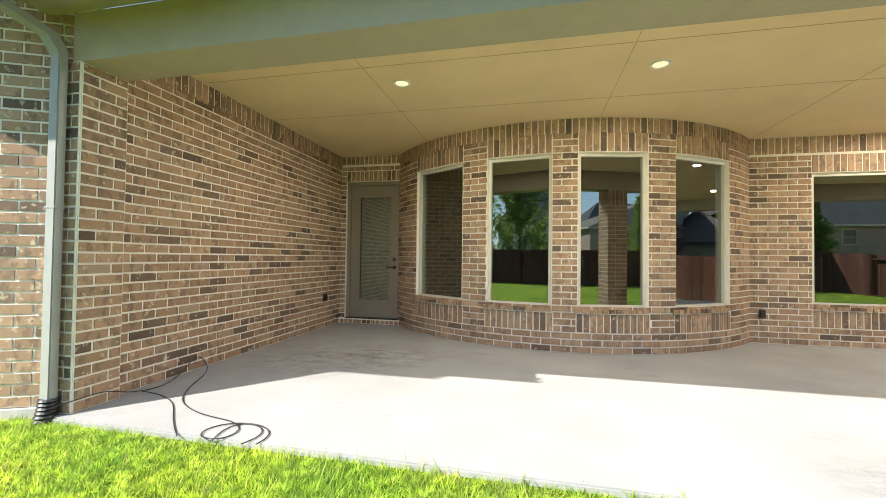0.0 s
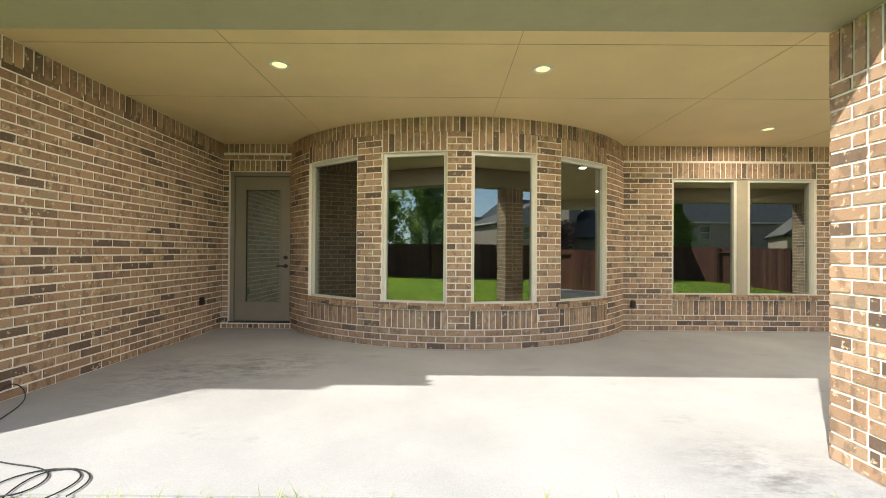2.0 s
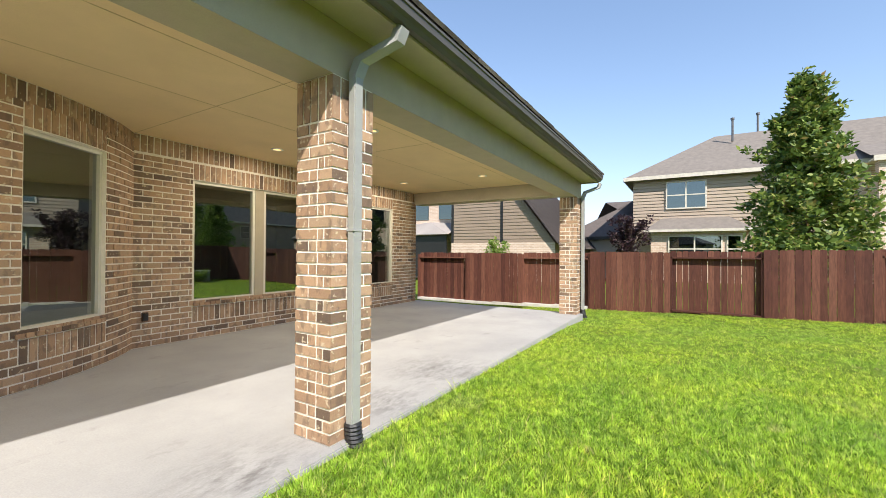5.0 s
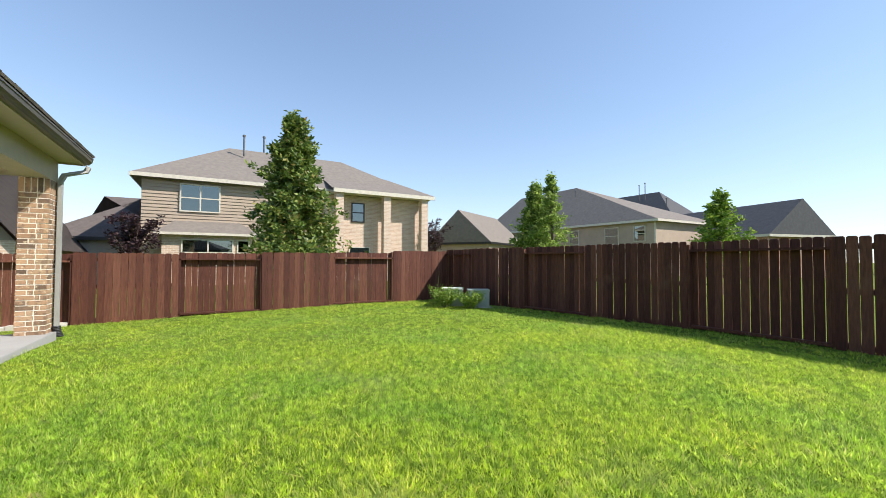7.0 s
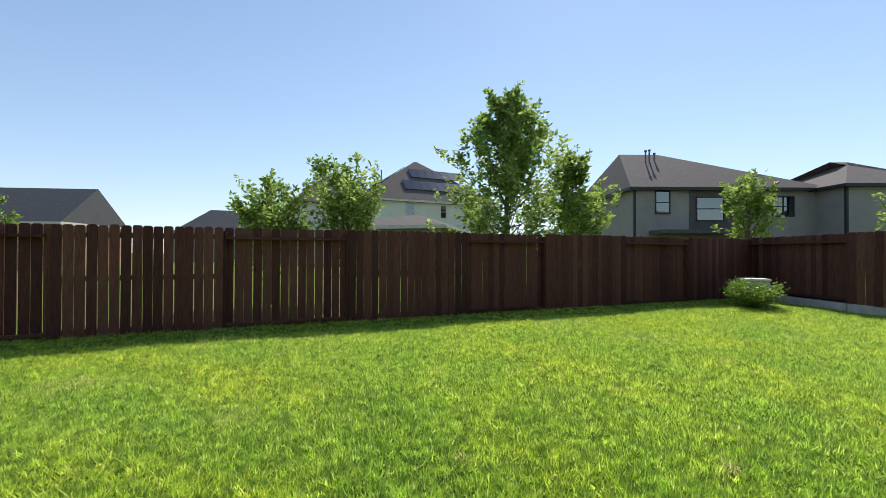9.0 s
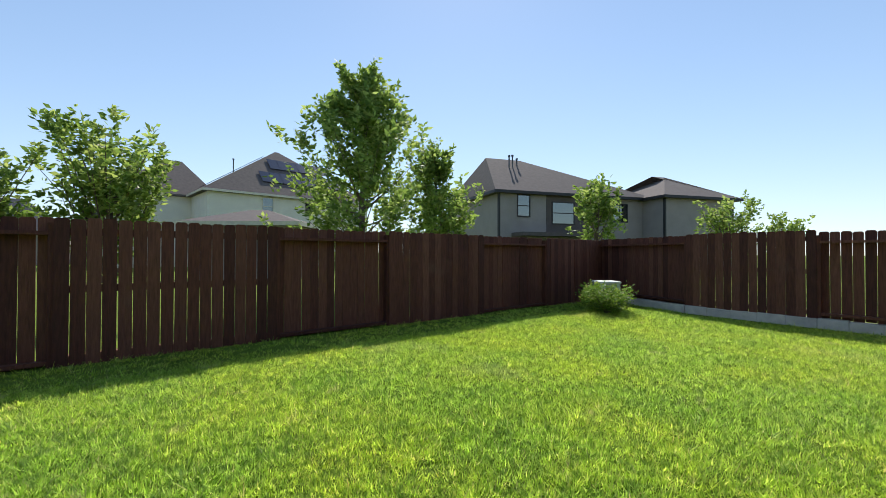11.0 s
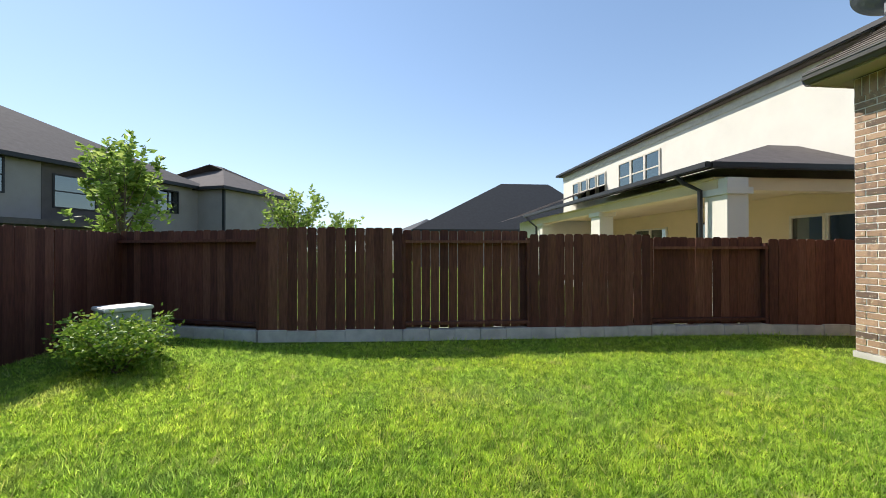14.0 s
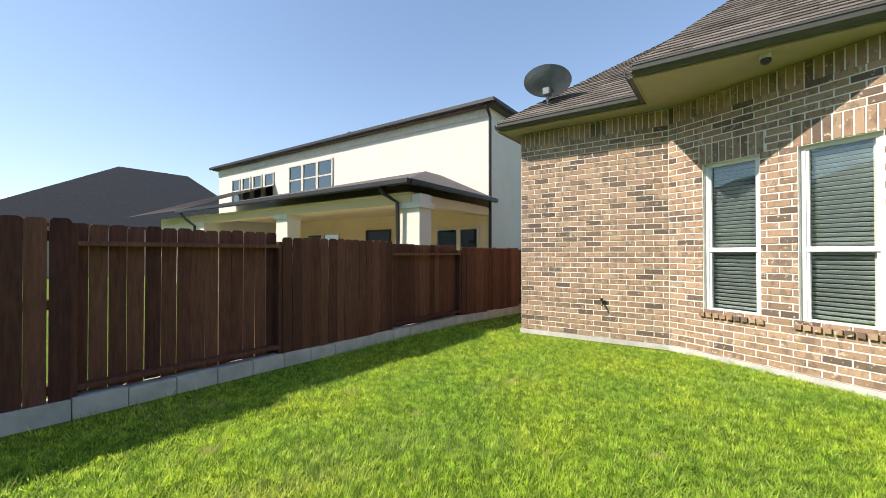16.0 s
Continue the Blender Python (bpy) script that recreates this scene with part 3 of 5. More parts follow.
def downspout(x, y, top, foot, kick, label):
    """A square downspout on a wall or column, an elbow to the gutter, a ribbed black drain boot."""
    e = thing("downspout", label, "downspout", (x, y, 0))
    part("pipe", boxes((-0.045, 0.045, -0.035, 0.03, foot + 0.16, top), bevel=0.008), SPOUT, e)
    bm = bmesh.new()
    dy = kick[1] - y
    dx = kick[0] - x
    pts = [Vector((0, 0, top - 0.03)), Vector((dx * 0.15, dy * 0.12, top + 0.09)), Vector((dx * 0.9, dy * 0.9, kick[2] - 0.10)), Vector((dx, dy, kick[2]))]
    rings = []
    for p in pts:
        rings.append([bm.verts.new(p + Vector(q)) for q in ((-0.045, -0.03, -0.02), (0.045, -0.03, -0.02), (0.045, 0.03, 0.02), (-0.045, 0.03, 0.02))])
    for a, b in zip(rings, rings[1:]):
        for k in range(4):
            bm.faces.new((a[k], a[(k + 1) % 4], b[(k + 1) % 4], b[k]))
    bm.faces.new(rings[0][::-1])
    bm.faces.new(rings[-1])
    part("elbow", bm, SPOUT, e)
    part("strap", boxes((-0.05, 0.05, -0.039, 0.032, 1.63, 1.645)), SPOUT, e)
    bm = bmesh.new()
    rib = []
    for k in range(15):
        z = foot - 0.02 + 0.19 * k / 14
        r = 0.066 if k % 2 else 0.056
        rib.append([bm.verts.new((r * math.cos(a), r * math.sin(a) - 0.05 * (1 - k / 14) ** 2, z)) for a in (math.pi * i / 8 for i in range(16))])
    for a, b in zip(rib, rib[1:]):
        for i in range(16):
            bm.faces.new((a[i], a[(i + 1) % 16], b[(i + 1) % 16], b[i]))
    bm.faces.new(rib[-1])
    part("drain_boot", bm, DARK, e, "ribbed black plastic drain boot")
    return e


downspout(3.165, 2.74, 2.78, 0.08, (3.30, 2.42, 3.10), "grey square downspout on the brick column")
downspout(10.50, 2.74, 2.78, 0.04, (10.80, 2.42, 3.10), "grey square downspout on the corner column")
downspout(-3.02, 2.74, 2.80, 0.08, (-3.15, 2.20, 3.14), "grey square downspout at the patio pier")


def window_unit(name, run, u0, u1, v0, v1, depth, label, rail=None, blinds=False, mat=None, glass=None):
    """A framed pane in an opening of a wall run."""
    p, q = run.place(u0).translation, run.place(u1).translation
    mid = (p + q) / 2
    t = (q - p).normalized()
    n = Vector((t.y, -t.x, 0))
    e = thing(name, label, "window", kind="structure")
    o = mid - n * depth
    e.matrix_basis = Matrix(((t.x, -n.x, 0, o.x), (t.y, -n.y, 0, o.y), (0, 0, 1, v0), (0, 0, 0, 1)))
    w, h = (q - p).length / 2, v1 - v0
    f = 0.045
    fb = ring(bmesh.new(), -w + f, w - f, f, h - f, f, -0.03, 0.05)
    bmesh.ops.recalc_face_normals(fb, faces=fb.faces[:])
    fr = part("window_frame", fb, mat or FRAME_W, e)
    if rail:
        part("meeting_rail", boxes((-w + f, w - f, -0.035, 0.045, rail - 0.03, rail + 0.03), bevel=0.005), mat or FRAME_W, fr)
        for sx in (-1, 1):
            part("sash_stile", boxes((sx * (w - f - 0.015) - 0.015, sx * (w - f - 0.015) + 0.015, -0.02, 0.008, f, h - f)), mat or FRAME_W, fr)
    panes = [(f, h - f)] if not rail else [(f, rail - 0.03), (rail + 0.03, h - f)]
    for a, b in panes:
        g = part("pane", sheet(-w + f, w - f, 0.011, a, b), glass or GLASS, e)
        g.visible_shadow = False
    if blinds:
        me = bpy.data.meshes.new("blind_slat")
        bm = boxes((-w + f + 0.01, w - f - 0.01, -0.022, 0.022, -0.0015, 0.0015))
        bm.to_mesh(me)
        bm.free()
        me.materials.append(WHITE)
        k, z = 0, f + 0.03
        while z < h - f - 0.02:
            ob = new("blind_slat", me)
            ob.parent = e
            ob.location, ob.rotation_euler = (0, 0.07, z), (radians(-50), 0, 0)
            z += 0.05
    return e


for k, o in enumerate(bw):
    window_unit("window_%d" % (k + 1), BAY, *o, 0.07, "tall fixed window with cream frame in the bowed bay")
    ua, ub = o[0] - 0.03, o[1] + 0.03
    n = round((ub - ua) / COURSE)
    LATER.append((bpy.data.objects["wall_bay"], Arc((0.82, 9.14), 3.335, -55.0, 54.5), [(ua + (ub - ua) * i / n, ua + (ub - ua) * (i + 1) / n, 0.62, 0.685) for i in range(n)], None, random.Random(k)))
for k, (a, b) in enumerate(ww):
    window_unit("window_%d" % (k + 5), back, a - 3.5, b - 3.5, 0.68, 2.58, 0.07, "wide fixed window with cream frame in the rear brick wall")
for a, b in ((5.37, 5.54), (7.90, 8.12)):
    tagged(part("trim", boxes((a, b, BY + 0.03, BY + 0.12, 0.68, 2.58)), PAINT), "taupe mullion board between two windows", "trim", kind="structure")
for o in wo:
    n = round((o[1] - o[0]) / COURSE)
    LATER.append((bpy.data.objects["wall_north"], Line((3.50, BY - 0.03), (10.25, BY - 0.03)), [(o[0] + (o[1] - o[0]) * i / n, o[0] + (o[1] - o[0]) * (i + 1) / n, 0.62, 0.685) for i in range(n)], None, random.Random(k)))
wing = Line(WING[2], WING[3])
for k, o in enumerate(((0.50, 1.18, 0.72, 2.69), (1.56, 2.24, 0.72, 2.69))):
    window_unit("window_%d" % (k + 9), wing, *o, 0.08, "double-hung window with white frame and closed white blinds", rail=0.82, blinds=True, mat=WHITE, glass=GLASS_C)
    n = round((o[1] - o[0] + 0.1) / COURSE)
    LATER.append((bpy.data.objects["wall_wing_window"], Line(*[(p[0] - 0.015, p[1] - 0.026) for p in (WING[2], WING[3])]), [(o[0] - 0.05 + (o[1] - o[0] + 0.1) * i / n, o[0] - 0.05 + (o[1] - o[0] + 0.1) * (i + 1) / n, 0.64, 0.715) for i in range(n)], None, random.Random(k)))

# patio door
DOORP = plain("door_paint", (0.25, 0.215, 0.165), 0.5, var=0.05)
SHADE = plain("door_shade_cloth", (0.44, 0.44, 0.40), 0.9, var=0.05)
dr = thing("door_1", "closed taupe patio door with a full glass light", "door", (-2.88, BY + 0.06, 0.2), kind="structure")
part("door_frame", boxes((0, 0.06, -0.02, 0.1, 0, 2.45), (0.98, 1.04, -0.02, 0.1, 0, 2.45), (0.06, 0.98, -0.02, 0.1, 2.39, 2.45), bevel=0.004), DOORP, dr)
leaf = part("door_leaf", boxes((0.065, 0.23, 0.02, 0.065, 0.02, 2.385), (0.81, 0.975, 0.02, 0.065, 0.02, 2.385), (0.23, 0.81, 0.02, 0.065, 0.02, 0.32), (0.23, 0.81, 0.02, 0.065, 2.18, 2.385)), DOORP, dr)
part("glazing_bead", boxes((0.215, 0.245, 0.005, 0.02, 0.30, 2.20), (0.795, 0.825, 0.005, 0.02, 0.30, 2.20), (0.245, 0.795, 0.005, 0.02, 0.30, 0.335), (0.245, 0.795, 0.005, 0.02, 2.165, 2.20), bevel=0.004), DOORP, dr)
part("pane", sheet(0.23, 0.81, 0.041, 0.32, 2.18), GLASS, dr).visible_shadow = False
part("door_shade", boxes((0.232, 0.808, 0.075, 0.08, 0.322, 2.178)), SHADE, dr, "pale drawn shade behind the glass")
hd = part("door_handle", tube([(0.90, 0.02, 0.92), (0.90, -0.04, 0.92), (0.89, -0.05, 0.92), (0.80, -0.05, 0.925), (0.77, -0.045, 0.915)], 0.011), DARK, dr, "black lever handle")
part("rosette", tube([(0.90, 0.022, 0.92), (0.90, 0.0, 0.92)], 0.032, 16), DARK, dr)
part("deadbolt", tube([(0.90, 0.022, 1.06), (0.90, -0.015, 1.06)], 0.03, 16), DARK, dr)
part("threshold", boxes((0.0, 1.04, -0.06, 0.1, -0.03, 0.018)), DARK, dr)
LATER.append((bpy.data.objects["wall_door"], Line((-2.98, BY - 0.05), (-1.72, BY - 0.05)), [(0.02 + 0.085 * i, 0.105 + 0.085 * i, 0.12, 0.195) for i in range(14)], None, random.Random(3)))
tagged(part("trim_sill", boxes((-2.98, -1.72, BY - 0.045, BY - 0.001, 0.12, 0.2)), MORTAR), "mortar bed under the door threshold bricks", "trim", kind="structure")


# rooms behind the glass
def room(name, x0, x1, y0, y1, z0, z1):
    bm = bmesh.new()
    box(bm, x0, x1, y0, y1, z0, z1)
    for f in bm.faces:
        f.normal_flip()
    front = [f for f in bm.faces if abs(f.calc_center_median().y - y0) < 1e-4]
    bmesh.ops.delete(bm, geom=front, context="FACES")
    tagged(part(name, bm, ROOM), "plain plastered room behind the windows", "room", kind="structure")


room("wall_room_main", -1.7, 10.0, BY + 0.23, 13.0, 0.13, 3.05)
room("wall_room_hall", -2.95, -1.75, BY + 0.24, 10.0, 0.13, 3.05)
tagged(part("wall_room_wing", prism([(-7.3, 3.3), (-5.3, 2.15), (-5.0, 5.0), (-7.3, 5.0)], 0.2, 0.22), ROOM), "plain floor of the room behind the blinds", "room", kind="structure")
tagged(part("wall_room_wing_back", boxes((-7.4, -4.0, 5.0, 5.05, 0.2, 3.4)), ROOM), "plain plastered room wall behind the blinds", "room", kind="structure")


# recessed ceiling lamps
def emitter(name, col, power):
    m = bpy.data.materials.new(name)
    m.use_nodes = True
    nt = m.node_tree
    nt.nodes.remove(nt.nodes["Principled BSDF"])
    e = nt.nodes.new("ShaderNodeEmission")
    e.inputs[0].default_value, e.inputs[1].default_value = (*col, 1), power
    nt.links.new(e.outputs[0], nt.nodes["Material Output"].inputs[0])
    return m


BULB = emitter("warm_lamp", (1.0, 0.66, 0.26), 0.62)
for x, y in ((-0.93, 4.42), (1.54, 4.48), (5.10, 4.30), (8.70, 4.40), (5.10, 6.28), (8.60, 6.40)):
    e = thing("downlight", "lit warm recessed downlight in the patio ceiling", "ceiling light", (x, y, CZ), "patio downlights")
    bm = bmesh.new()
    a = [bm.verts.new((r * math.cos(t), r * math.sin(t), z)) for r, z in ((0.095, -0.001), (0.09, -0.012), (0.07, -0.012), (0.062, 0.0)) for t in (2 * math.pi * i / 24 for i in range(24))]
    for k in range(3):
        for i in range(24):
            bm.faces.new((a[k * 24 + i], a[k * 24 + (i + 1) % 24], a[(k + 1) * 24 + (i + 1) % 24], a[(k + 1) * 24 + i]))
    part("trim_ring", bm, WHITE, e)
    bm = bmesh.new()
    bmesh.ops.create_circle(bm, cap_ends=True, radius=0.066, segments=24, matrix=Matrix.Translation((0, 0, -0.004)))
    part("lens", bm, BULB, e)
    lamp = bpy.data.lights.new("downlight_lamp", "AREA")
    lamp.shape, lamp.size, lamp.energy, lamp.color = "DISK", 0.12, 11.0, (1.0, 0.88, 0.70)
    new("downlight_lamp", lamp).location = (x, y, CZ - 0.02)

# ---- wing roof ----
tagged(part("soffit_wing", boxes((-9.82, -7.48, 2.58, 2.945, 3.63, 3.65), (-7.478, -3.0, 1.55, 2.95, 3.63, 3.65), (-9.82, -9.6, 2.95, 9.0, 3.63, 3.65)), PAINT), "tan soffit under the wing eaves", "soffit", kind="structure")
tagged(part("foundation", boxes((-9.60, -7.2, 2.93, 3.2, -0.1, 0.155)), CURB), "narrow concrete footing under the brick wall", "footing", kind="structure")
tagged(part("foundation_bay", prism([(-7.26, 2.92), (-5.25, 1.76), (-3.0, 2.83), (-3.0, 3.4), (-7.26, 3.4)], -0.1, 0.155), CURB), "narrow concrete footing under the angled wall", "footing", kind="structure")
gutter((-9.82, 2.58), (-7.48, 2.58), 3.64, "dark metal gutter on the wing eave")
gutter((-7.48, 2.58), (-7.48, 1.55), 3.64, "short dark gutter return on the wing eave")
gutter((-7.48, 1.55), (-3.0, 1.55), 3.64, "dark metal gutter over the angled window wall")
gutter((-9.82, 9.0), (-9.82, 2.58), 3.64, "dark metal gutter on the wing side eave")
shingle_slope("roof_wing_south", (-9.82, 2.50, 3.77), (-7.44, 2.50, 3.77), (-5.4, 5.9, 6.2), (-7.2, 5.2, 5.75), "brown-grey shingle hip roof of the wing")
shingle_slope("roof_wing_west", (-9.82, 9.0, 3.77), (-9.82, 2.50, 3.77), (-7.2, 5.2, 5.75), (-7.2, 9.0, 5.75), "brown-grey shingle roof side of the wing")
shingle_slope("roof_wing_bay", (-7.48, 1.47, 3.77), (-3.0, 1.47, 3.77), (-3.0, 5.2, 6.5), (-5.6, 5.2, 6.5), "brown-grey shingle roof over the angled window wall")
shingle_slope("roof_wing_bay_side", (-7.48, 4.2, 3.95), (-7.48, 1.47, 3.77), (-5.6, 5.2, 6.5), (-5.7, 5.3, 6.5), "brown-grey shingle hip beside the window wall")

# satellite dish on the wing roof
ds = thing("satellite_dish", "grey satellite dish on a mast on the roof edge", "satellite dish", (-9.03, 2.76, 3.93))
bm = bmesh.new()
rings = []
for k in range(6):
    r = 0.40 * k / 5
    rings.append([bm.verts.new((r * math.cos(a) * 1.0, r * math.sin(a) * 0.86, 0.16 * r * r / 0.16)) for a in (2 * math.pi * i / 28 for i in range(28))] if k else [bm.verts.new((0, 0, 0))])
for i in range(28):
    bm.faces.new((rings[0][0], rings[1][i], rings[1][(i + 1) % 28]))
for a, b in zip(rings[1:], rings[2:]):
    for i in range(28):
        bm.faces.new((a[i], b[i], b[(i + 1) % 28], a[(i + 1) % 28]))
bmesh.ops.solidify(bm, geom=bm.faces[:], thickness=0.012)
GREYD = plain("dish_grey", (0.24, 0.26, 0.27), 0.5)
dish = part("reflector", bm, GREYD, ds)
dish.matrix_basis = pose(0.0, 0.0, 0.36, -28, 0, 12)
GALV = plain("galvanised", (0.20, 0.21, 0.22), 0.6, 0.3)
part("mast", tube([(0, 0.05, -0.05), (0, 0.05, 0.18), (0, 0.02, 0.34)], 0.025), GALV, ds)
part("bracket", boxes((-0.06, 0.06, -0.04, 0.10, 0.24, 0.38), bevel=0.01), GALV, ds)
part("foot_plate", boxes((-0.09, 0.09, -0.06, 0.14, -0.045, -0.03)), GALV, ds)

# small fixtures
fl = thing("eave_camera", "small cream dome camera under the wing soffit", "camera", (-6.2, 1.72, 3.63))
part("base", tube([(0, 0, 0), (0, 0, -0.05)], 0.055, 16), WHITE, fl)
part("dome", tube([(0, 0, -0.05), (0, 0, -0.09), (0, 0, -0.11)], [0.05, 0.045, 0.015], 16), DARK, fl)
hb = thing("hose_bib", "small bronze hose tap on the brick wall", "tap", (-8.19, 2.94, 0.72))
BRONZE = plain("bronze", (0.10, 0.06, 0.035), 0.5, 0.6)
part("spout", tube([(0, 0, 0), (0, -0.06, 0.0), (0.02, -0.09, -0.05)], 0.014), BRONZE, hb)
part("wheel", tube([(0, -0.04, 0.02), (0, -0.045, 0.06)], [0.01, 0.03], 10), BRONZE, hb)
for nm, at, rz in (("outlet_cover", (-2.97, 6.62, 0.62), 90), ("outlet_cover", (3.66, 7.20, 0.55), 0)):
    e = thing(nm, "bronze weatherproof outlet cover on the brick wall", "outlet", at)
    e.rotation_euler = (0, 0, radians(rz))
    part("plate", boxes((-0.04, 0.04, -0.03, 0.0, -0.06, 0.06), bevel=0.006), BRONZE, e)
    part("lid", boxes((-0.034, 0.034, -0.045, -0.031, -0.05, 0.045), bevel=0.005), DARK, e)

# black cable lying on the slab
cb = thing("cable", "thin black cable in loose loops on the slab", "cable", (0, 0, 0))
def strand(pts, r=0.004):
    cu = bpy.data.curves.new("strand", "CURVE")
    cu.dimensions, cu.bevel_depth, cu.bevel_resolution = "3D", r, 2
    sp = cu.splines.new("NURBS")
    sp.points.add(len(pts) - 1)
    for q, p in zip(sp.points, pts):
        q.co = (*p, 1) if len(p) == 3 else (*p, 0.128, 1)
    sp.use_endpoint_u, sp.order_u = True, 4
    cu.materials.append(DARK)
    new("strand", cu).parent = cb


strand([(-2.94, 2.72, 0.20), (-2.87, 2.83, 0.22), (-2.86, 3.0, 0.24), (-2.86, 3.15, 0.17), (-2.85, 3.32), (-2.8, 3.5), (-2.9, 3.8, 0.17), (-2.95, 3.98, 0.29), (-2.86, 4.02, 0.22), (-2.76, 3.95), (-2.62, 3.62), (-2.47, 3.36), (-2.3, 3.16), (-1.95, 3.0), (-1.68, 2.98), (-1.5, 2.88), (-1.5, 2.7), (-1.68, 2.68), (-1.76, 2.8), (-1.66, 2.95), (-1.4, 2.98), (-1.24, 2.84), (-1.27, 2.7)])
strand([(-2.85, 3.32), (-2.6, 3.3), (-2.3, 3.14), (-2.12, 2.9), (-1.84, 2.68)])
strand([(-1.57, 2.68), (-1.64, 2.84), (-1.58, 2.97), (-1.4, 2.95), (-1.3, 2.82), (-1.36, 2.68)])

JOINTC = plain("joint_line", (0.52, 0.39, 0.22), 0.9)
for b in ((-2.97, 10.15, 4.03, 4.036), (-2.97, 10.15, 5.20, 5.206), (1.23, 1.236, 3.17, 6.0), (3.52, 3.526, 3.17, 7.2), (6.0, 6.006, 3.17, 7.2), (-1.2, -1.194, 3.17, 6.5)):
    tagged(part("trim_joint", boxes((*b, CZ - 0.003, CZ - 0.0005)), JOINTC), "fine dark joint between the ceiling boards", "trim", kind="structure")

# ---- neighbouring houses ----
def siding_material(name, col, pitch=0.18):
    m, nt, b = material(name, 0.7, 0, 0.3)
    geo = nt.nodes.new("ShaderNodeNewGeometry")
    sep = nt.nodes.new("ShaderNodeSeparateXYZ")
    nt.links.new(geo.outputs["Position"], sep.inputs[0])
    d = nt.nodes.new("ShaderNodeMath")
    d.operation, d.inputs[1].default_value = "DIVIDE", pitch
    f = nt.nodes.new("ShaderNodeMath")
    f.operation = "FRACT"
    nt.links.new(sep.outputs[2], d.inputs[0])
    nt.links.new(d.outputs[0], f.inputs[0])
    c = ramp(nt, tex_noise(nt, 0.8, 4), [(0.3, tuple(x * 0.92 for x in col)), (0.7, col)])
    nt.links.new(c, b.inputs["Base Color"])
    bump(nt, b, f.outputs[0], 1.0, 0.02)
    return m


def far_brick(name, a, b):
    """Brickwork of houses beyond the fence: coursed in 0.09 m steps, set upright on any wall."""
    m, nt, sh = material(name, 0.9, 0, 0.2)
    co = nt.nodes.new("ShaderNodeTexCoord")
    sep, add, com = (nt.nodes.new("ShaderNode" + k) for k in ("SeparateXYZ", "Math", "CombineXYZ"))
    nt.links.new(co.outputs["Object"], sep.inputs[0])
    nt.links.new(sep.outputs[0], add.inputs[0])
    nt.links.new(sep.outputs[1], add.inputs[1])
    nt.links.new(add.outputs[0], com.inputs[0])
    nt.links.new(sep.outputs[2], com.inputs[1])
    t = nt.nodes.new("ShaderNodeTexBrick")
    nt.links.new(com.outputs[0], t.inputs["Vector"])
    t.inputs["Color1"].default_value, t.inputs["Color2"].default_value = (*a, 1), (*b, 1)
    t.inputs["Mortar"].default_value = (0.74, 0.66, 0.56, 1)
    t.inputs["Scale"].default_value, t.inputs["Mortar Size"].default_value = 1.0, 0.009
    t.inputs["Brick Width"].default_value, t.inputs["Row Height"].default_value = 0.26, 0.09
    stain = ramp(nt, tex_noise(nt, 2.5, 5), [(0.3, (0.86,) * 3), (0.7, (1.05,) * 3)])
    nt.links.new(mix(nt, 0.8, t.outputs[0], stain, "MULTIPLY"), sh.inputs["Base Color"])
    return m


SIDING = siding_material("tan_siding", (0.44, 0.35, 0.265))
SIDING_B = siding_material("brown_siding", (0.31, 0.235, 0.175))
SIDING_D = siding_material("grey_siding", (0.30, 0.28, 0.25))
STUCCO = plain("cream_stucco", (0.72, 0.68, 0.58), 0.9, var=0.05, scale=1.0, relief=0.3)
STUCCO_Y = plain("warm_stucco", (0.72, 0.58, 0.36), 0.9, var=0.05, scale=1.0, relief=0.3)
TANWALL = plain("tan_wall", (0.44, 0.34, 0.265), 0.9, var=0.08, scale=1.0)
GREYWALL = plain("grey_wall", (0.32, 0.285, 0.26), 0.9, var=0.08, scale=1.0)
PINKBRICK = far_brick("pale_brick", (0.64, 0.48, 0.37), (0.52, 0.37, 0.28))
REDBRICK = far_brick("red_brick", (0.46, 0.22, 0.14), (0.34, 0.16, 0.10))
ROOF_T = plain("tan_roof", (0.20, 0.174, 0.148), 0.95, var=0.15, scale=4.0, fine=25, relief=0.4)
ROOF_G = plain("grey_roof", (0.085, 0.085, 0.09), 0.95, var=0.15, scale=4.0, fine=25, relief=0.4)
ROOF_B = plain("brown_roof", (0.12, 0.10, 0.09), 0.95, var=0.15, scale=4.0, fine=25, relief=0.4)
ROOF_K = plain("slate_roof", (0.028, 0.03, 0.034), 0.95, var=0.15, scale=4.0, fine=25, relief=0.4)
TRIM_L = plain("cream_trim", (0.62, 0.57, 0.47), 0.6)
# near-black trim; also colours the panel that stands for far porch shade
TRIM_D = plain("dark_trim_and_shade", (0.016, 0.015, 0.015), 0.5)
BLUE_G = glass_material("far_glass", (0.10, 0.16, 0.17), 2.6)
SOLAR = plain("solar_cell", (0.03, 0.035, 0.06), 0.15, var=0.1, relief=0)
PIPE = plain("vent_pipe", (0.12, 0.12, 0.12), 0.5, 0.4)


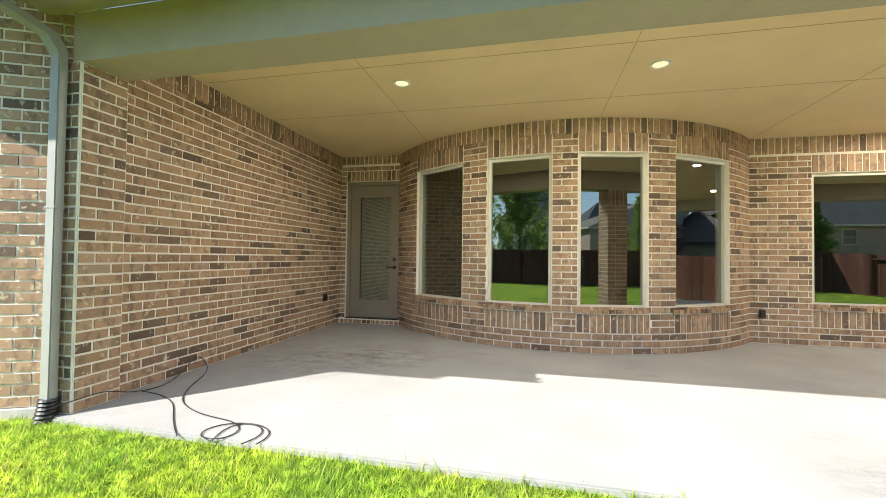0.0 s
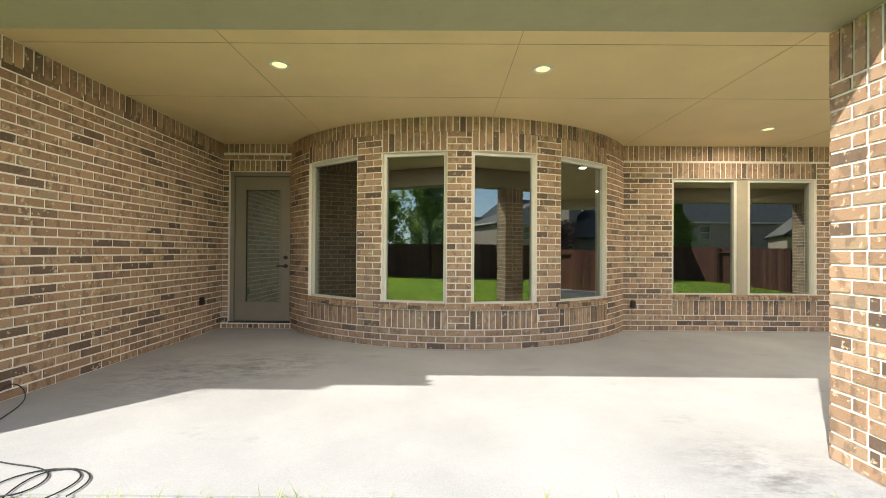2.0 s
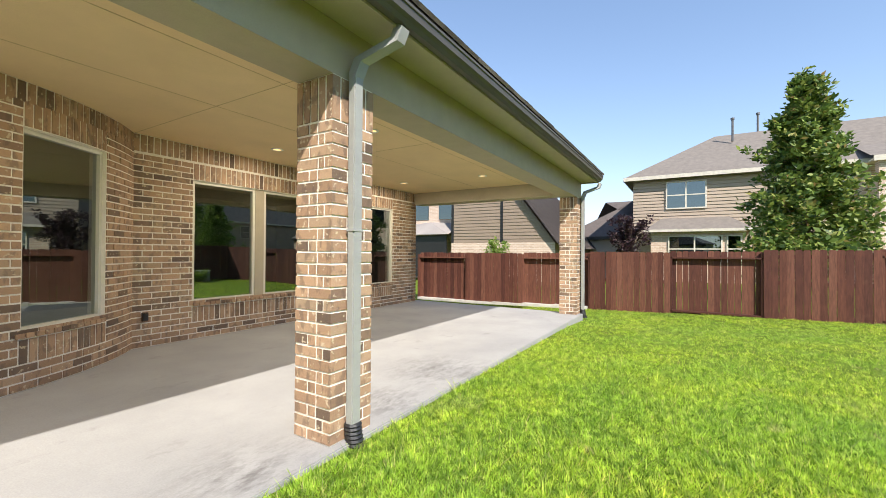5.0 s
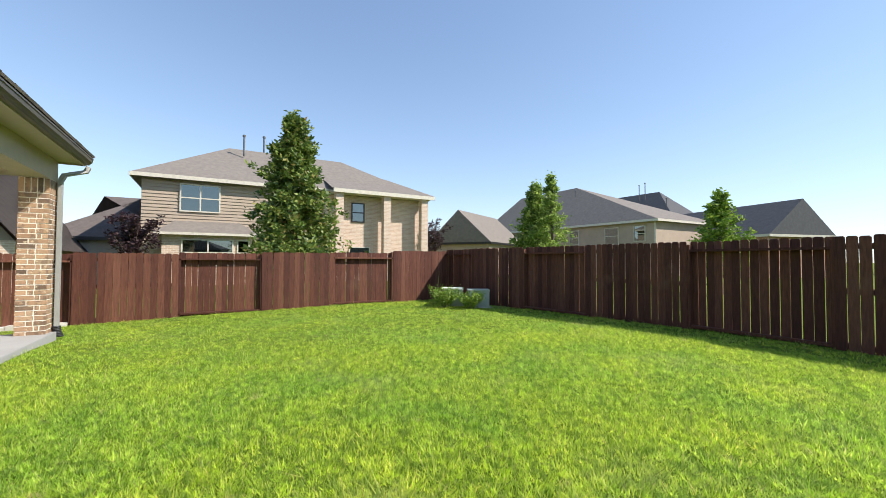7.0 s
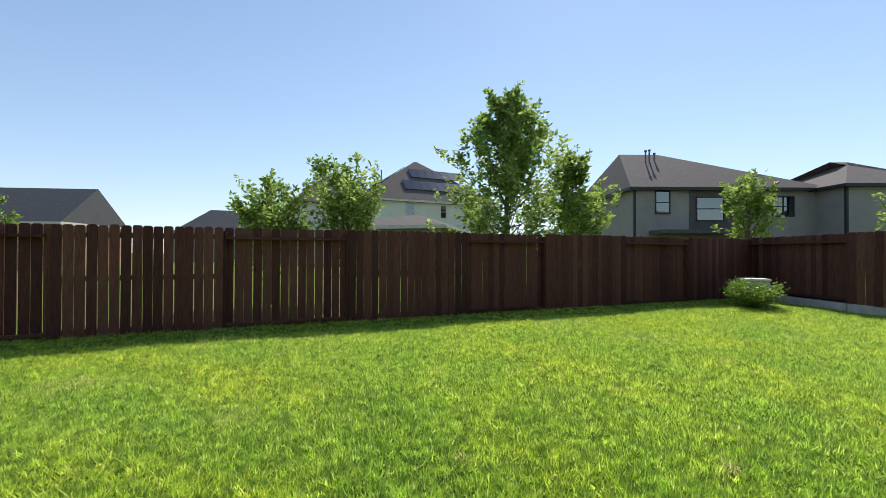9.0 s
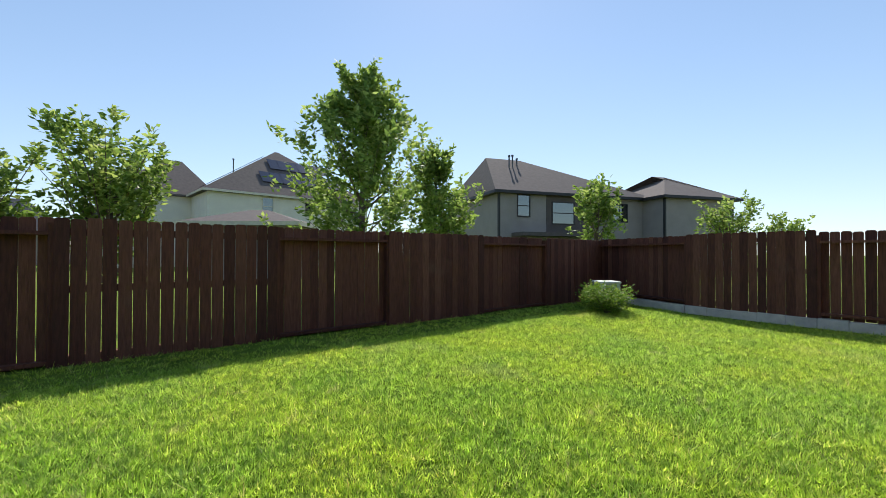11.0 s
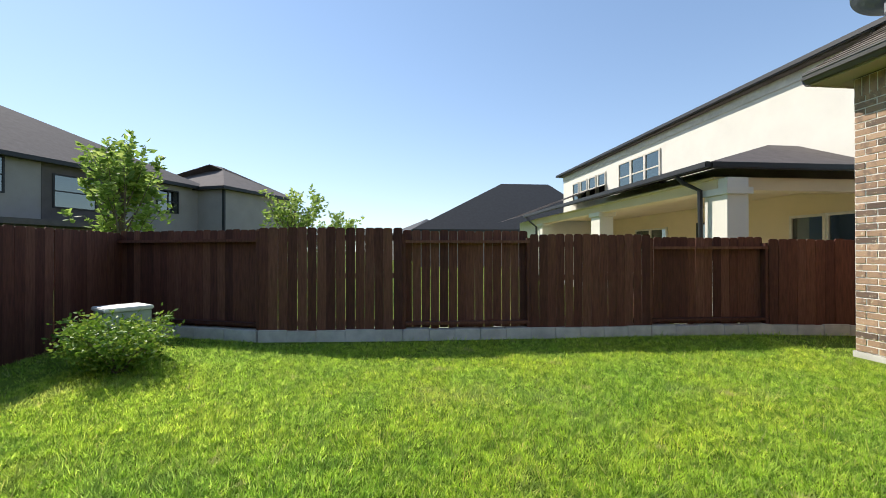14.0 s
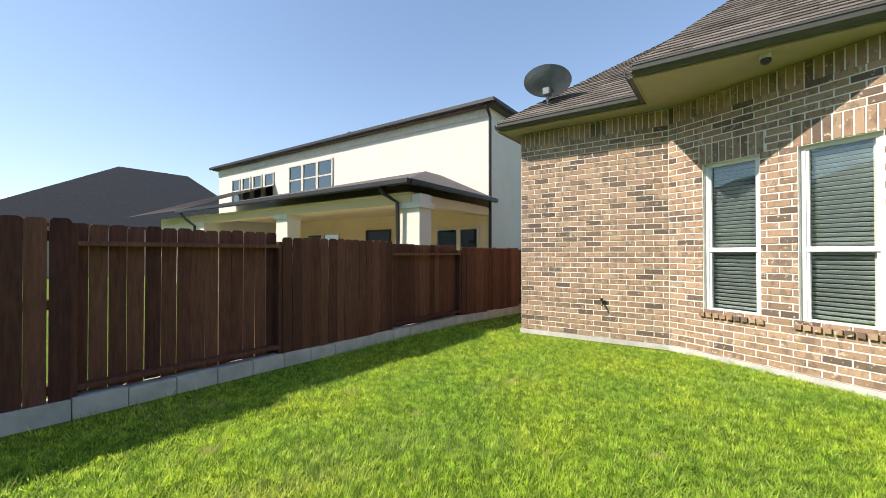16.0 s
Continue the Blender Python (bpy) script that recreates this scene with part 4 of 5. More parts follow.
def hip_roof(w, d, ze, zr, o=0.45, gable=False, r0=None, r1=None):
    """Hip or gable roof over a w by d plan; the ridge runs along x."""
    half = d / 2
    a = 0 if gable else (r0 if r0 is not None else half)
    b = 0 if gable else (r1 if r1 is not None else half)
    v = [(-o, -o, ze), (w + o, -o, ze), (w + o, d + o, ze), (-o, d + o, ze), (a - (o if gable else 0), half, zr), (w - b + (o if gable else 0), half, zr)]
    v += [(x, y, z - 0.16) for x, y, z in v[:4]]
    bm = bmesh.new()
    q = [bm.verts.new(p) for p in v]
    for f in ((0, 1, 5, 4), (1, 2, 5), (2, 3, 4, 5), (3, 0, 4), (6, 7, 1, 0), (7, 8, 2, 1), (8, 9, 3, 2), (9, 6, 0, 3), (9, 8, 7, 6)):
        bm.faces.new([q[k] for k in f])
    return bm


def house_window(e, u0, u1, z0, z1, y=0.0, frame_mat=None, bars=1, name="window", side=None):
    """A window set on the front (facing -y), or on the left side (facing -x) at x = side."""
    m = Matrix.Identity(4) if side is None else Matrix(((0, 1, 0, side), (1, 0, 0, 0), (0, 0, 1, 0), (0, 0, 0, 1)))
    f = 0.07
    bm = ring(bmesh.new(), u0, u1, z0, z1, f, y - 0.06, y - 0.002, m)
    bmesh.ops.recalc_face_normals(bm, faces=bm.faces[:])
    w = part(name, bm, frame_mat or TRIM_L, e)
    bars_at = [(u0, u1, y - 0.05, y - 0.012, (z0 + z1) / 2 - 0.03, (z0 + z1) / 2 + 0.03)]
    bars_at += [(u0 + (u1 - u0) * k / bars - 0.035, u0 + (u1 - u0) * k / bars + 0.035, y - 0.055, y - 0.01, z0, z1) for k in range(1, bars)]
    for d in bars_at:
        bm = bmesh.new()
        box(bm, *d, m=m)
        bmesh.ops.recalc_face_normals(bm, faces=bm.faces[:])
        part("glazing_bar", bm, frame_mat or TRIM_L, w)
    bm = bmesh.new()
    box(bm, u0, u1, y - 0.022, y - 0.004, z0, z1, m=m)
    bmesh.ops.recalc_face_normals(bm, faces=bm.faces[:])
    part("pane", bm, BLUE_G, w)


def house(label, at, rot, w, d, ze, zr, wall, roof, trim, windows=(), gable=False, o=0.45, r0=None, r1=None, pipes=(), corners=True):
    e = thing("house", label, "house", (*at, 0))
    e.rotation_euler = (0, 0, radians(rot))
    if gable:
        bm = bmesh.new()
        va = [bm.verts.new(p) for p in ((0, 0, -0.2), (0, d, -0.2), (0, d, ze), (0, d / 2, zr - 0.12), (0, 0, ze))]
        vb = [bm.verts.new((w, v.co.y, v.co.z)) for v in va]
        bm.faces.new(va)
        bm.faces.new(vb[::-1])
        for k in range(5):
            n = (k + 1) % 5
            bm.faces.new((va[n], va[k], vb[k], vb[n]))
        part("wall", bm, wall, e)
    else:
        part("wall", boxes((0, w, 0, d, -0.2, ze - 0.1)), wall, e)
    rf = part("roof", hip_roof(w, d, ze, zr, o, gable, r0, r1), roof, e)
    part("fascia", boxes((-o - 0.02, w + o + 0.02, -o - 0.03, -o, ze - 0.18, ze + 0.02), (-o - 0.03, -o, -o, d + o, ze - 0.18, ze + 0.02), (w + o, w + o + 0.03, -o, d + o, ze - 0.18, ze + 0.02)), trim, e)
    if corners:
        part("corner_trim", boxes((-0.025, 0.12, -0.025, 0.12, 0, ze - 0.12)), trim, e)
        part("corner_trim", boxes((w - 0.12, w + 0.02, -0.025, 0.0, 0, ze - 0.12)), trim, e)
    for q in windows:
        house_window(e, *q[:4], frame_mat=q[4] if len(q) > 4 else trim, bars=q[5] if len(q) > 5 else 1)
    for x, y, z0, z1 in pipes:
        part("vent_pipe", tube([(x, y, z0), (x, y, z1 - 0.12), (x, y, z1 - 0.12), (x, y, z1)], [0.06, 0.06, 0.10, 0.10], 8), PIPE, rf)
    return e


def lap_siding(e, u0, u1, z0, z1, mat, pitch=0.18):
    """Lapped boards on a house front (facing -y), each tilted out at its foot."""
    verts, faces = [], []
    z = z0
    while z < z1 - 0.02:
        t, n = min(z + pitch, z1), len(verts)
        verts += [(u, y, h) for y, h in ((0.0, z), (-0.045, z), (-0.006, t)) for u in (u0, u1)]
        faces += [(n, n + 1, n + 3, n + 2), (n + 2, n + 3, n + 5, n + 4)]
        z += pitch
    mesh_from("siding", verts, faces, mat, e)["kind"] = "stuff"


# east: two-storey house behind the fence
h1 = house("two-storey tan house with siding and brick and a hip roof", (27, 3.5), -90, 16.4, 10, 5.85, 9.0, SIDING, ROOF_T, TRIM_L, (), r0=4.2, r1=4.5, pipes=((5.0, 3.4, 8.2, 9.6), (6.4, 5.2, 9.0, 10.2), (7.6, 5.4, 9.0, 9.9)), corners=False)
lap_siding(h1, 0.0, 6.2, 2.9, 5.66, SIDING)
house_window(h1, 1.75, 3.55, 4.05, 5.45, y=-0.05, bars=2)
part("brick_face", boxes((6.2, 16.2, -0.03, 0.1, 0, 5.6)), PINKBRICK, h1, "pale brick facing")
part("balcony_recess", boxes((10.6, 16.0, -0.06, -0.032, 0, 5.6)), PINKBRICK, h1)
for a in (9.9, 13.1, 15.9):
    part("column", boxes((a, a + 0.5, -1.0, -0.55, 0, 5.7)), PINKBRICK, h1, "pale brick porch column")
part("porch_soffit", boxes((9.7, 16.7, -1.1, 0.0, 5.66, 5.74)), TRIM_L, h1)
part("porch_fascia", boxes((9.7, 16.85, -1.2, -1.1, 5.62, 5.86)), TRIM_L, h1)
bm = bmesh.new()
q = [bm.verts.new(p) for p in ((9.6, -1.2, 5.86), (16.9, -1.2, 5.86), (15.0, 3.5, 7.7), (9.6, 3.5, 7.7))]
bm.faces.new(q)
part("porch_roof", bm, ROOF_T, h1)
house_window(h1, 11.25, 12.0, 3.95, 5.1, y=-0.07, frame_mat=TRIM_D)
house_window(h1, 11.1, 12.4, 1.0, 2.2, y=-0.07)
part("bay_body", boxes((1.0, 5.2, -1.0, 0.0, 0, 2.75)), PINKBRICK, h1)
bm = bmesh.new()
q = [bm.verts.new(p) for p in ((0.7, -1.35, 2.78), (5.5, -1.35, 2.78), (4.6, 0.0, 3.5), (1.5, 0.0, 3.5), (0.7, 0.0, 2.78), (5.5, 0.0, 2.78))]
for f in ((0, 1, 2, 3), (4, 0, 3), (1, 5, 2)):
    bm.faces.new([q[k] for k in f])
part("bay_roof", bm, ROOF_T, h1)
part("bay_fascia", boxes((0.68, 5.52, -1.38, -1.35, 2.66, 2.79), (0.68, 0.71, -1.35, 0, 2.66, 2.79), (5.49, 5.52, -1.35, 0, 2.66, 2.79)), TRIM_L, h1)
house_window(h1, 1.9, 4.2, 1.1, 2.4, y=-1.0, bars=2)
house_window(h1, 4.5, 5.0, 1.1, 2.4, y=-1.0)

# north-east: siding gable house and its low porch
h0 = thing("house", "tan sided gable house with brick base and steep roof", "house", (21.5, 0, 0))
bm = bmesh.new()
poly = ((6.5, -0.2), (12.6, -0.2), (12.6, 8.0), (11.0, 8.0), (6.5, 2.0))
va, vb = [bm.verts.new((0, y, z)) for y, z in poly], [bm.verts.new((9, y, z)) for y, z in poly]
bm.faces.new(va)
bm.faces.new(vb[::-1])
for k in range(5):
    n = (k + 1) % 5
    bm.faces.new((va[n], va[k], vb[k], vb[n]))
bmesh.ops.recalc_face_normals(bm, faces=bm.faces[:])
part("wall", bm, SIDING_B, h0)
bm = bmesh.new()
for k in range(33):
    z0 = 2.06 + k * 0.18
    z1 = z0 + 0.18
    y0 = max(6.5, 6.5 + (z1 - 2.0) * 0.75)
    q = [bm.verts.new((x, y, z)) for x, z in ((0.0, z0), (-0.035, z0), (-0.006, z1)) for y in (y0, 12.6)]
    bm.faces.new((q[0], q[1], q[3], q[2]))
    bm.faces.new((q[2], q[3], q[5], q[4]))
bmesh.ops.recalc_face_normals(bm, faces=bm.faces[:])
tagged(part("siding", bm, SIDING_B, h0), kind="stuff")
part("brick_base", boxes((-0.04, 0.0, 6.5, 12.6, 0, 2.05)), PINKBRICK, h0, "pale brick base course")
part("corner_trim", boxes((-0.05, -0.001, 9.35, 9.5, 2.05, 7.0)), TRIM_D, h0)
part("corner_trim", boxes((-0.05, -0.001, 12.45, 12.6, 2.05, 7.0)), TRIM_D, h0)
bm = bmesh.new()
q = [bm.verts.new(p) for p in ((-0.35, 6.1, 1.75), (9, 6.1, 1.75), (9, 11.0, 8.25), (-0.35, 11.0, 8.25))]
f = bm.faces.new(q)
bmesh.ops.solidify(bm, geom=[f], thickness=0.14)
part("roof", bm, ROOF_B, h0)
h00 = thing("house", "brick house with a grey hipped porch canopy", "house", (23.0, 12.8, 0))
part("wall", boxes((0, 6, 0, 8, -0.2, 6.5)), PINKBRICK, h00)
# flat near-black panel paints the shade inside the porch
part("porch_opening", boxes((-1.6, -1.55, 0.1, 3.6, 0, 2.5)), TRIM_D, h00, "flat near-black panel standing in for the porch's shade")
bm = bmesh.new()
q = [bm.verts.new(p) for p in ((-1.9, -0.2, 2.55), (-1.9, 4.0, 2.55), (0, 4.0, 3.3), (0, -0.2, 3.3), (-1.0, 1.6, 3.35))]
for f in ((0, 1, 4), (1, 2, 4), (2, 3, 4), (3, 0, 4)):
    bm.faces.new([q[k] for k in f])
part("porch_roof", bm, GREYWALL, h00)
part("window_pane", boxes((-0.05, -0.01, 0.6, 1.6, 3.6, 5.2)), BLUE_G, h00)
part("window_pane", boxes((-0.05, -0.01, 2.4, 3.4, 3.6, 5.2)), BLUE_G, h00)
house("low brown-roofed house beyond the east fence", (30, 8.2), -90, 6, 8, 2.6, 5.4, GREYWALL, ROOF_B, TRIM_D, o=0.3)
house("distant tan house with a cream gable", (48, 8.0), -90, 7, 8, 4.2, 7.0, STUCCO_Y, ROOF_T, TRIM_L)

# south-east
house("two-storey tan house with a hip roof", (46.8, -33), 180, 25.0, 10, 5.02, 10.2, TANWALL, ROOF_T, TRIM_L, [(19.9, 21.3, 3.0, 4.5, TRIM_L), (23.0, 24.0, 3.2, 4.5, TRIM_L), (15.5, 16.6, 3.1, 4.5, TRIM_L)], r0=2, r1=13.0, pipes=((7.5, 4, 9.2, 10.9), (13.0, 3.6, 8.6, 9.6)))
house("low tan house with a wide gable roof", (31, -22), -60, 9, 6.2, 3.1, 6.25, TANWALL, ROOF_T, TRIM_D, gable=True, o=0.3, corners=False)
house("dark grey roofed house beyond the fence", (46, -48), 180, 18, 11, 4.6, 11.0, GREYWALL, ROOF_G, TRIM_D, r0=5.5, r1=6, pipes=((9.6, 4.6, 9.6, 12.2), (10.5, 4.6, 9.6, 12.4), (14.5, 3, 7.5, 9.6)))
house("grey roofed house with a red brick gable end", (29.1, -42.5), 165, 13.6, 7, 3.6, 6.65, REDBRICK, ROOF_G, TRIM_L, gable=True, o=0.3, corners=False)
for x, y, w in ((14, -62, 11), (4, -66, 12), (-1, -58, 8)):
    house("distant grey house roofs", (x, y), 180, w, 8, 3.6, 7.4, GREYWALL, ROOF_G, TRIM_L)

# south: house with solar panels
hs = house("pale two-storey house with solar panels on its roof", (-7.3, -40.9), 185, 16, 11, 6.9, 12.4, STUCCO, ROOF_B, TRIM_L, [(4.6, 5.5, 5.0, 6.55, TRIM_L), (8.7, 9.3, 5.2, 6.5, TRIM_L)], r0=7.75, r1=7.9, pipes=((3.6, 5.5, 9.6, 11.0),), corners=False)
part("rear_wall", boxes((-6.0, 2.0, 6.0, 14.5, -0.2, 6.8)), STUCCO, hs)
roof = hip_roof(8.0, 8.5, 6.9, 10.9, 0.45, r0=4.5, r1=2.0)
bmesh.ops.translate(roof, verts=roof.verts[:], vec=(-6.0, 6.0, 0))
part("rear_roof", roof, ROOF_B, hs)
sl = (12.4 - 6.9) / 5.95
for u0, y0, n in ((4.9, 0.9, 9), (6.3, 2.75, 7)):
    for k in range(n):
        p = part("solar_panel", boxes((0, 0.98, 0, 1.75, 0, 0.05), bevel=0.01), SOLAR, hs, "dark blue solar panel")
        p.matrix_basis = pose(u0 + k * 1.0, y0, 6.9 + (y0 + 0.45) * sl + 0.1, math.degrees(math.atan(sl)), 0, 0)
sw = (12.4 - 6.9) / 8.2
for r in range(4):
    x0 = 0.4 + r * 1.5
    for k in range(3 if r < 3 else 1):
        p = part("solar_panel", boxes((0, 0.98, 0, 1.7, 0, 0.05), bevel=0.01), SOLAR, hs, "dark blue solar panel")
        p.matrix_basis = pose(x0, -0.45 + (x0 + 2.0) / 8.2 * 5.95 + 1.2 + k, 6.9 + (x0 + 0.45) * sw + 0.1, 0, 0, -90) @ pose(0, 0, 0, math.degrees(math.atan(sw)), 0, 0)
house("low grey outbuilding roof beyond the fence", (-4.2, -24.5), 143, 5, 4, 2.9, 3.7, GREYWALL, ROOF_B, TRIM_L)

# south-west: grey two-storey houses
h4 = house("grey two-storey house with dark trim and a hip roof", (-22, -20.8), 160, 13, 10, 5.75, 9.25, GREYWALL, ROOF_B, TRIM_D, r0=1.3, r1=8.6, windows=[(1.5, 2.4, 4.05, 5.5, TRIM_D)], pipes=((2.6, 3.4, 7.6, 9.2), (3.0, 3.6, 7.6, 9.3), (3.5, 3.8, 7.6, 9.1)))
part("dark_bay", boxes((3.8, 7.4, -0.03, 0.0, 2.9, 5.6)), plain("umber_siding", (0.11, 0.09, 0.08), 0.8, scale=2.0), h4, "dark brown sided bay")
house_window(h4, 4.3, 6.1, 3.6, 5.1, y=-0.03, frame_mat=TRIM_D)
house_window(h4, 9.6, 11.0, 3.9, 5.2, frame_mat=TRIM_D, bars=2)
part("porch_roof", boxes((1.0, 7.6, -1.6, 0, 2.6, 2.85)), ROOF_B, h4)
house("grey two-storey house with dark trim seen far off", (-33.0, -14.5), 158, 6.7, 8, 5.7, 8.0, GREYWALL, ROOF_B, TRIM_D)
house("distant grey roof beyond the fence", (-60, -1.5), 110, 8, 8, 4.0, 6.2, GREYWALL, ROOF_G, TRIM_D)
house("house with a large dark grey roof", (-40, -1.5), 90, 18, 12, 3.3, 8.4, GREYWALL, ROOF_K, TRIM_D, r0=9.0, r1=4.0)

# west: stucco neighbour with a covered porch
nb = thing("house", "cream stucco two-storey house with black gutters and a covered porch", "house", (0, 0, 0))
part("wall", boxes((-30.6, -12.88, 7.8, 15.0, -0.2, 6.30)), STUCCO, nb)
roof = hip_roof(17.7, 7.2, 6.42, 7.3, 0.25)
bmesh.ops.translate(roof, verts=roof.verts[:], vec=(-30.6, 7.8, 0))
part("roof", roof, ROOF_B, nb)
part("eave_gutter", boxes((-31.0, -12.5, 7.42, 7.545, 6.30, 6.44), bevel=0.02), TRIM_D, nb, "black gutter")
part("eave_gutter", boxes((-12.62, -12.5, 7.55, 15.3, 6.30, 6.44), bevel=0.02), TRIM_D, nb, "black gutter")
part("frieze", boxes((-30.6, -12.87, 7.765, 7.799, 5.98, 6.26)), TRIM_L, nb)
part("porch_ceiling", boxes((-24.6, -12.9, 3.75, 7.75, 2.95, 3.0)), STUCCO_Y, nb)
part("porch_beam", boxes((-24.6, -12.85, 3.8, 4.2, 2.72, 2.95)), STUCCO_Y, nb)
part("porch_beam", boxes((-13.2, -12.85, 4.2, 7.75, 2.72, 2.95)), STUCCO_Y, nb)
# unseen behind the fence; added so the lawn reflects less green into the porch
part("porch_slab", boxes((-24.6, -12.7, 3.6, 7.75, -0.05, 0.12)), CURB, nb, "unseen grey slab added to keep green lawn bounce off the porch")
part("porch_wall", boxes((-30.6, -12.9, 7.755, 7.798, 0, 2.95)), STUCCO_Y, nb)
bm = bmesh.new()
q = [bm.verts.new(p) for p in ((-24.9, 3.4, 3.24), (-12.6, 3.4, 3.24), (-14.8, 6.9, 4.25), (-14.8, 7.79, 4.25), (-24.9, 7.79, 4.25), (-12.6, 7.79, 3.24))]
for f in ((0, 1, 2, 4), (1, 5, 3, 2), (2, 3, 4)):
    bm.faces.new([q[k] for k in f])
part("porch_roof", bm, ROOF_B, nb)
part("porch_gutter", boxes((-24.9, -12.55, 3.3, 3.42, 3.12, 3.25), bevel=0.02), TRIM_D, nb, "black gutter")
part("porch_gutter", boxes((-12.66, -12.54, 3.425, 7.79, 3.12, 3.25), bevel=0.02), TRIM_D, nb, "black gutter")
for x in (-13.3, -18.65, -24.2):
    part("column", boxes((x + 0.06, x + 0.69, 3.82, 4.3, 0, 2.6), (x, x + 0.75, 3.76, 4.36, 2.6, 2.74), (x + 0.06, x + 0.69, 3.82, 4.3, 2.74, 2.95), bevel=0.008), STUCCO, nb, "square stucco porch column")
part("downspout", tube([(-13.5, 3.35, 3.1), (-13.42, 3.45, 2.95), (-13.2, 3.68, 2.75), (-13.2, 3.72, 0.1)], 0.05, 8), TRIM_D, nb)
part("downspout", tube([(-12.84, 7.5, 6.3), (-12.82, 7.6, 6.1), (-12.82, 7.74, 5.95), (-12.82, 7.74, 0.1)], 0.05, 8), TRIM_D, nb)
part("downspout", tube([(-24.5, 3.35, 3.1), (-24.3, 3.5, 2.85), (-24.05, 3.7, 2.6), (-24.05, 3.72, 0.1)], 0.05, 8), TRIM_D, nb)
bm = bmesh.new()
q = [bm.verts.new(p) for p in ((-30.6, 3.4, 3.25), (-24.95, 3.4, 3.25), (-24.95, 7.79, 4.9), (-29.0, 7.79, 4.9))]
bmesh.ops.solidify(bm, geom=[bm.faces.new(q)], thickness=0.16)
part("side_roof", bm, ROOF_B, nb, "brown shingle lean-to roof")
part("side_wall", boxes((-29.8, -25.0, 4.6, 7.75, 0, 3.2)), STUCCO, nb)
part("roof_vent", tube([(-22.0, 9.4, 6.7), (-22.0, 9.4, 7.25)], 0.12, 10), TRIM_D, nb)
part("roof_vent", tube([(-21.3, 9.4, 6.7), (-21.3, 9.4, 7.3)], 0.12, 10), TRIM_D, nb)
part("flood_light", boxes((-20.45, -20.2, 7.6, 7.8, 4.2, 4.32), bevel=0.02), TRIM_D, nb)
for k in range(3):
    house_window(nb, -23.7 + k * 1.07, -22.78 + k * 1.07, 4.32, 5.6, y=7.8, frame_mat=TRIM_L)
for k in range(4):
    house_window(nb, -29.0 + k * 1.07, -28.3 + k * 1.07, 4.32, 5.5, y=7.8, frame_mat=TRIM_L)
for a, b in ((-14.9, -14.1), (-13.95, -13.3)):
    house_window(nb, a, b, 0.6, 2.3, y=7.755, frame_mat=TRIM_L)
house_window(nb, -18.4, -17.2, 0.2, 2.35, y=7.755, frame_mat=TRIM_D)
for a in (-22.2, -21.1):
    house_window(nb, a, a + 0.95, 0.6, 2.3, y=7.755, frame_mat=TRIM_L)


# ---- trees and shrubs ----
def leaf_material(name, stops, trans=0.35):
    m, nt, b = material(name, 0.5, 0, 0.4)
    rnd = nt.nodes.new("ShaderNodeNewGeometry").outputs["Random Per Island"]
    col = ramp(nt, rnd, stops)
    nt.links.new(col, b.inputs["Base Color"])
    tr = nt.nodes.new("ShaderNodeBsdfTranslucent")
    nt.links.new(col, tr.inputs[0])
    ms = nt.nodes.new("ShaderNodeMixShader")
    ms.inputs[0].default_value = trans
    nt.links.new(b.outputs[0], ms.inputs[1])
    nt.links.new(tr.outputs[0], ms.inputs[2])
    nt.links.new(ms.outputs[0], nt.nodes["Material Output"].inputs[0])
    return m


MAGNOLIA = leaf_material("magnolia_leaf", [(0, (0.06, 0.11, 0.028)), (0.5, (0.15, 0.23, 0.04)), (0.85, (0.30, 0.36, 0.075)), (0.93, (0.36, 0.38, 0.10)), (1, (0.34, 0.22, 0.08))], 0.35)
GREEN = leaf_material("green_leaf", [(0, (0.12, 0.20, 0.04)), (0.6, (0.28, 0.40, 0.075)), (1, (0.46, 0.54, 0.15))], 0.65)
BRIGHT = leaf_material("bright_leaf", [(0, (0.09, 0.18, 0.02)), (0.6, (0.22, 0.36, 0.04)), (1, (0.42, 0.50, 0.09))])
PLUM = leaf_material("plum_leaf", [(0, (0.03, 0.015, 0.02)), (0.6, (0.06, 0.03, 0.035)), (1, (0.09, 0.05, 0.05))])
BARK = plain("bark", (0.16, 0.12, 0.09), 0.9, var=0.3, scale=20, relief=0.6)


def leaf_mesh(name, pts, size, mat, parent, rng, label=""):
    """Small folded leaves, one at each point, turned at random."""
    n = len(pts)
    d = rng.normal(size=(n, 3))
    d[:, 2] = np.abs(d[:, 2]) * 0.6
    d /= np.linalg.norm(d, axis=1)[:, None]
    s = np.cross(d, rng.normal(size=(n, 3)))
    s /= np.linalg.norm(s, axis=1)[:, None] + 1e-9
    L = size * rng.uniform(0.6, 1.25, (n, 1))
    v = np.empty((n, 4, 3))
    v[:, 0], v[:, 2] = pts, pts + d * L
    v[:, 1] = pts + d * L * 0.45 + s * L * 0.26
    v[:, 3] = pts + d * L * 0.45 - s * L * 0.26
    me = bpy.data.meshes.new(name)
    me.vertices.add(n * 4)
    me.vertices.foreach_set("co", v.ravel())
    me.loops.add(n * 4)
    me.loops.foreach_set("vertex_index", np.arange(n * 4))
    me.polygons.add(n)
    me.polygons.foreach_set("loop_start", np.arange(n) * 4)
    me.update(calc_edges=True)
    me.materials.append(mat)
    ob = new(name, me)
    ob.parent = parent
    if label:
        ob["label"] = label
    return ob


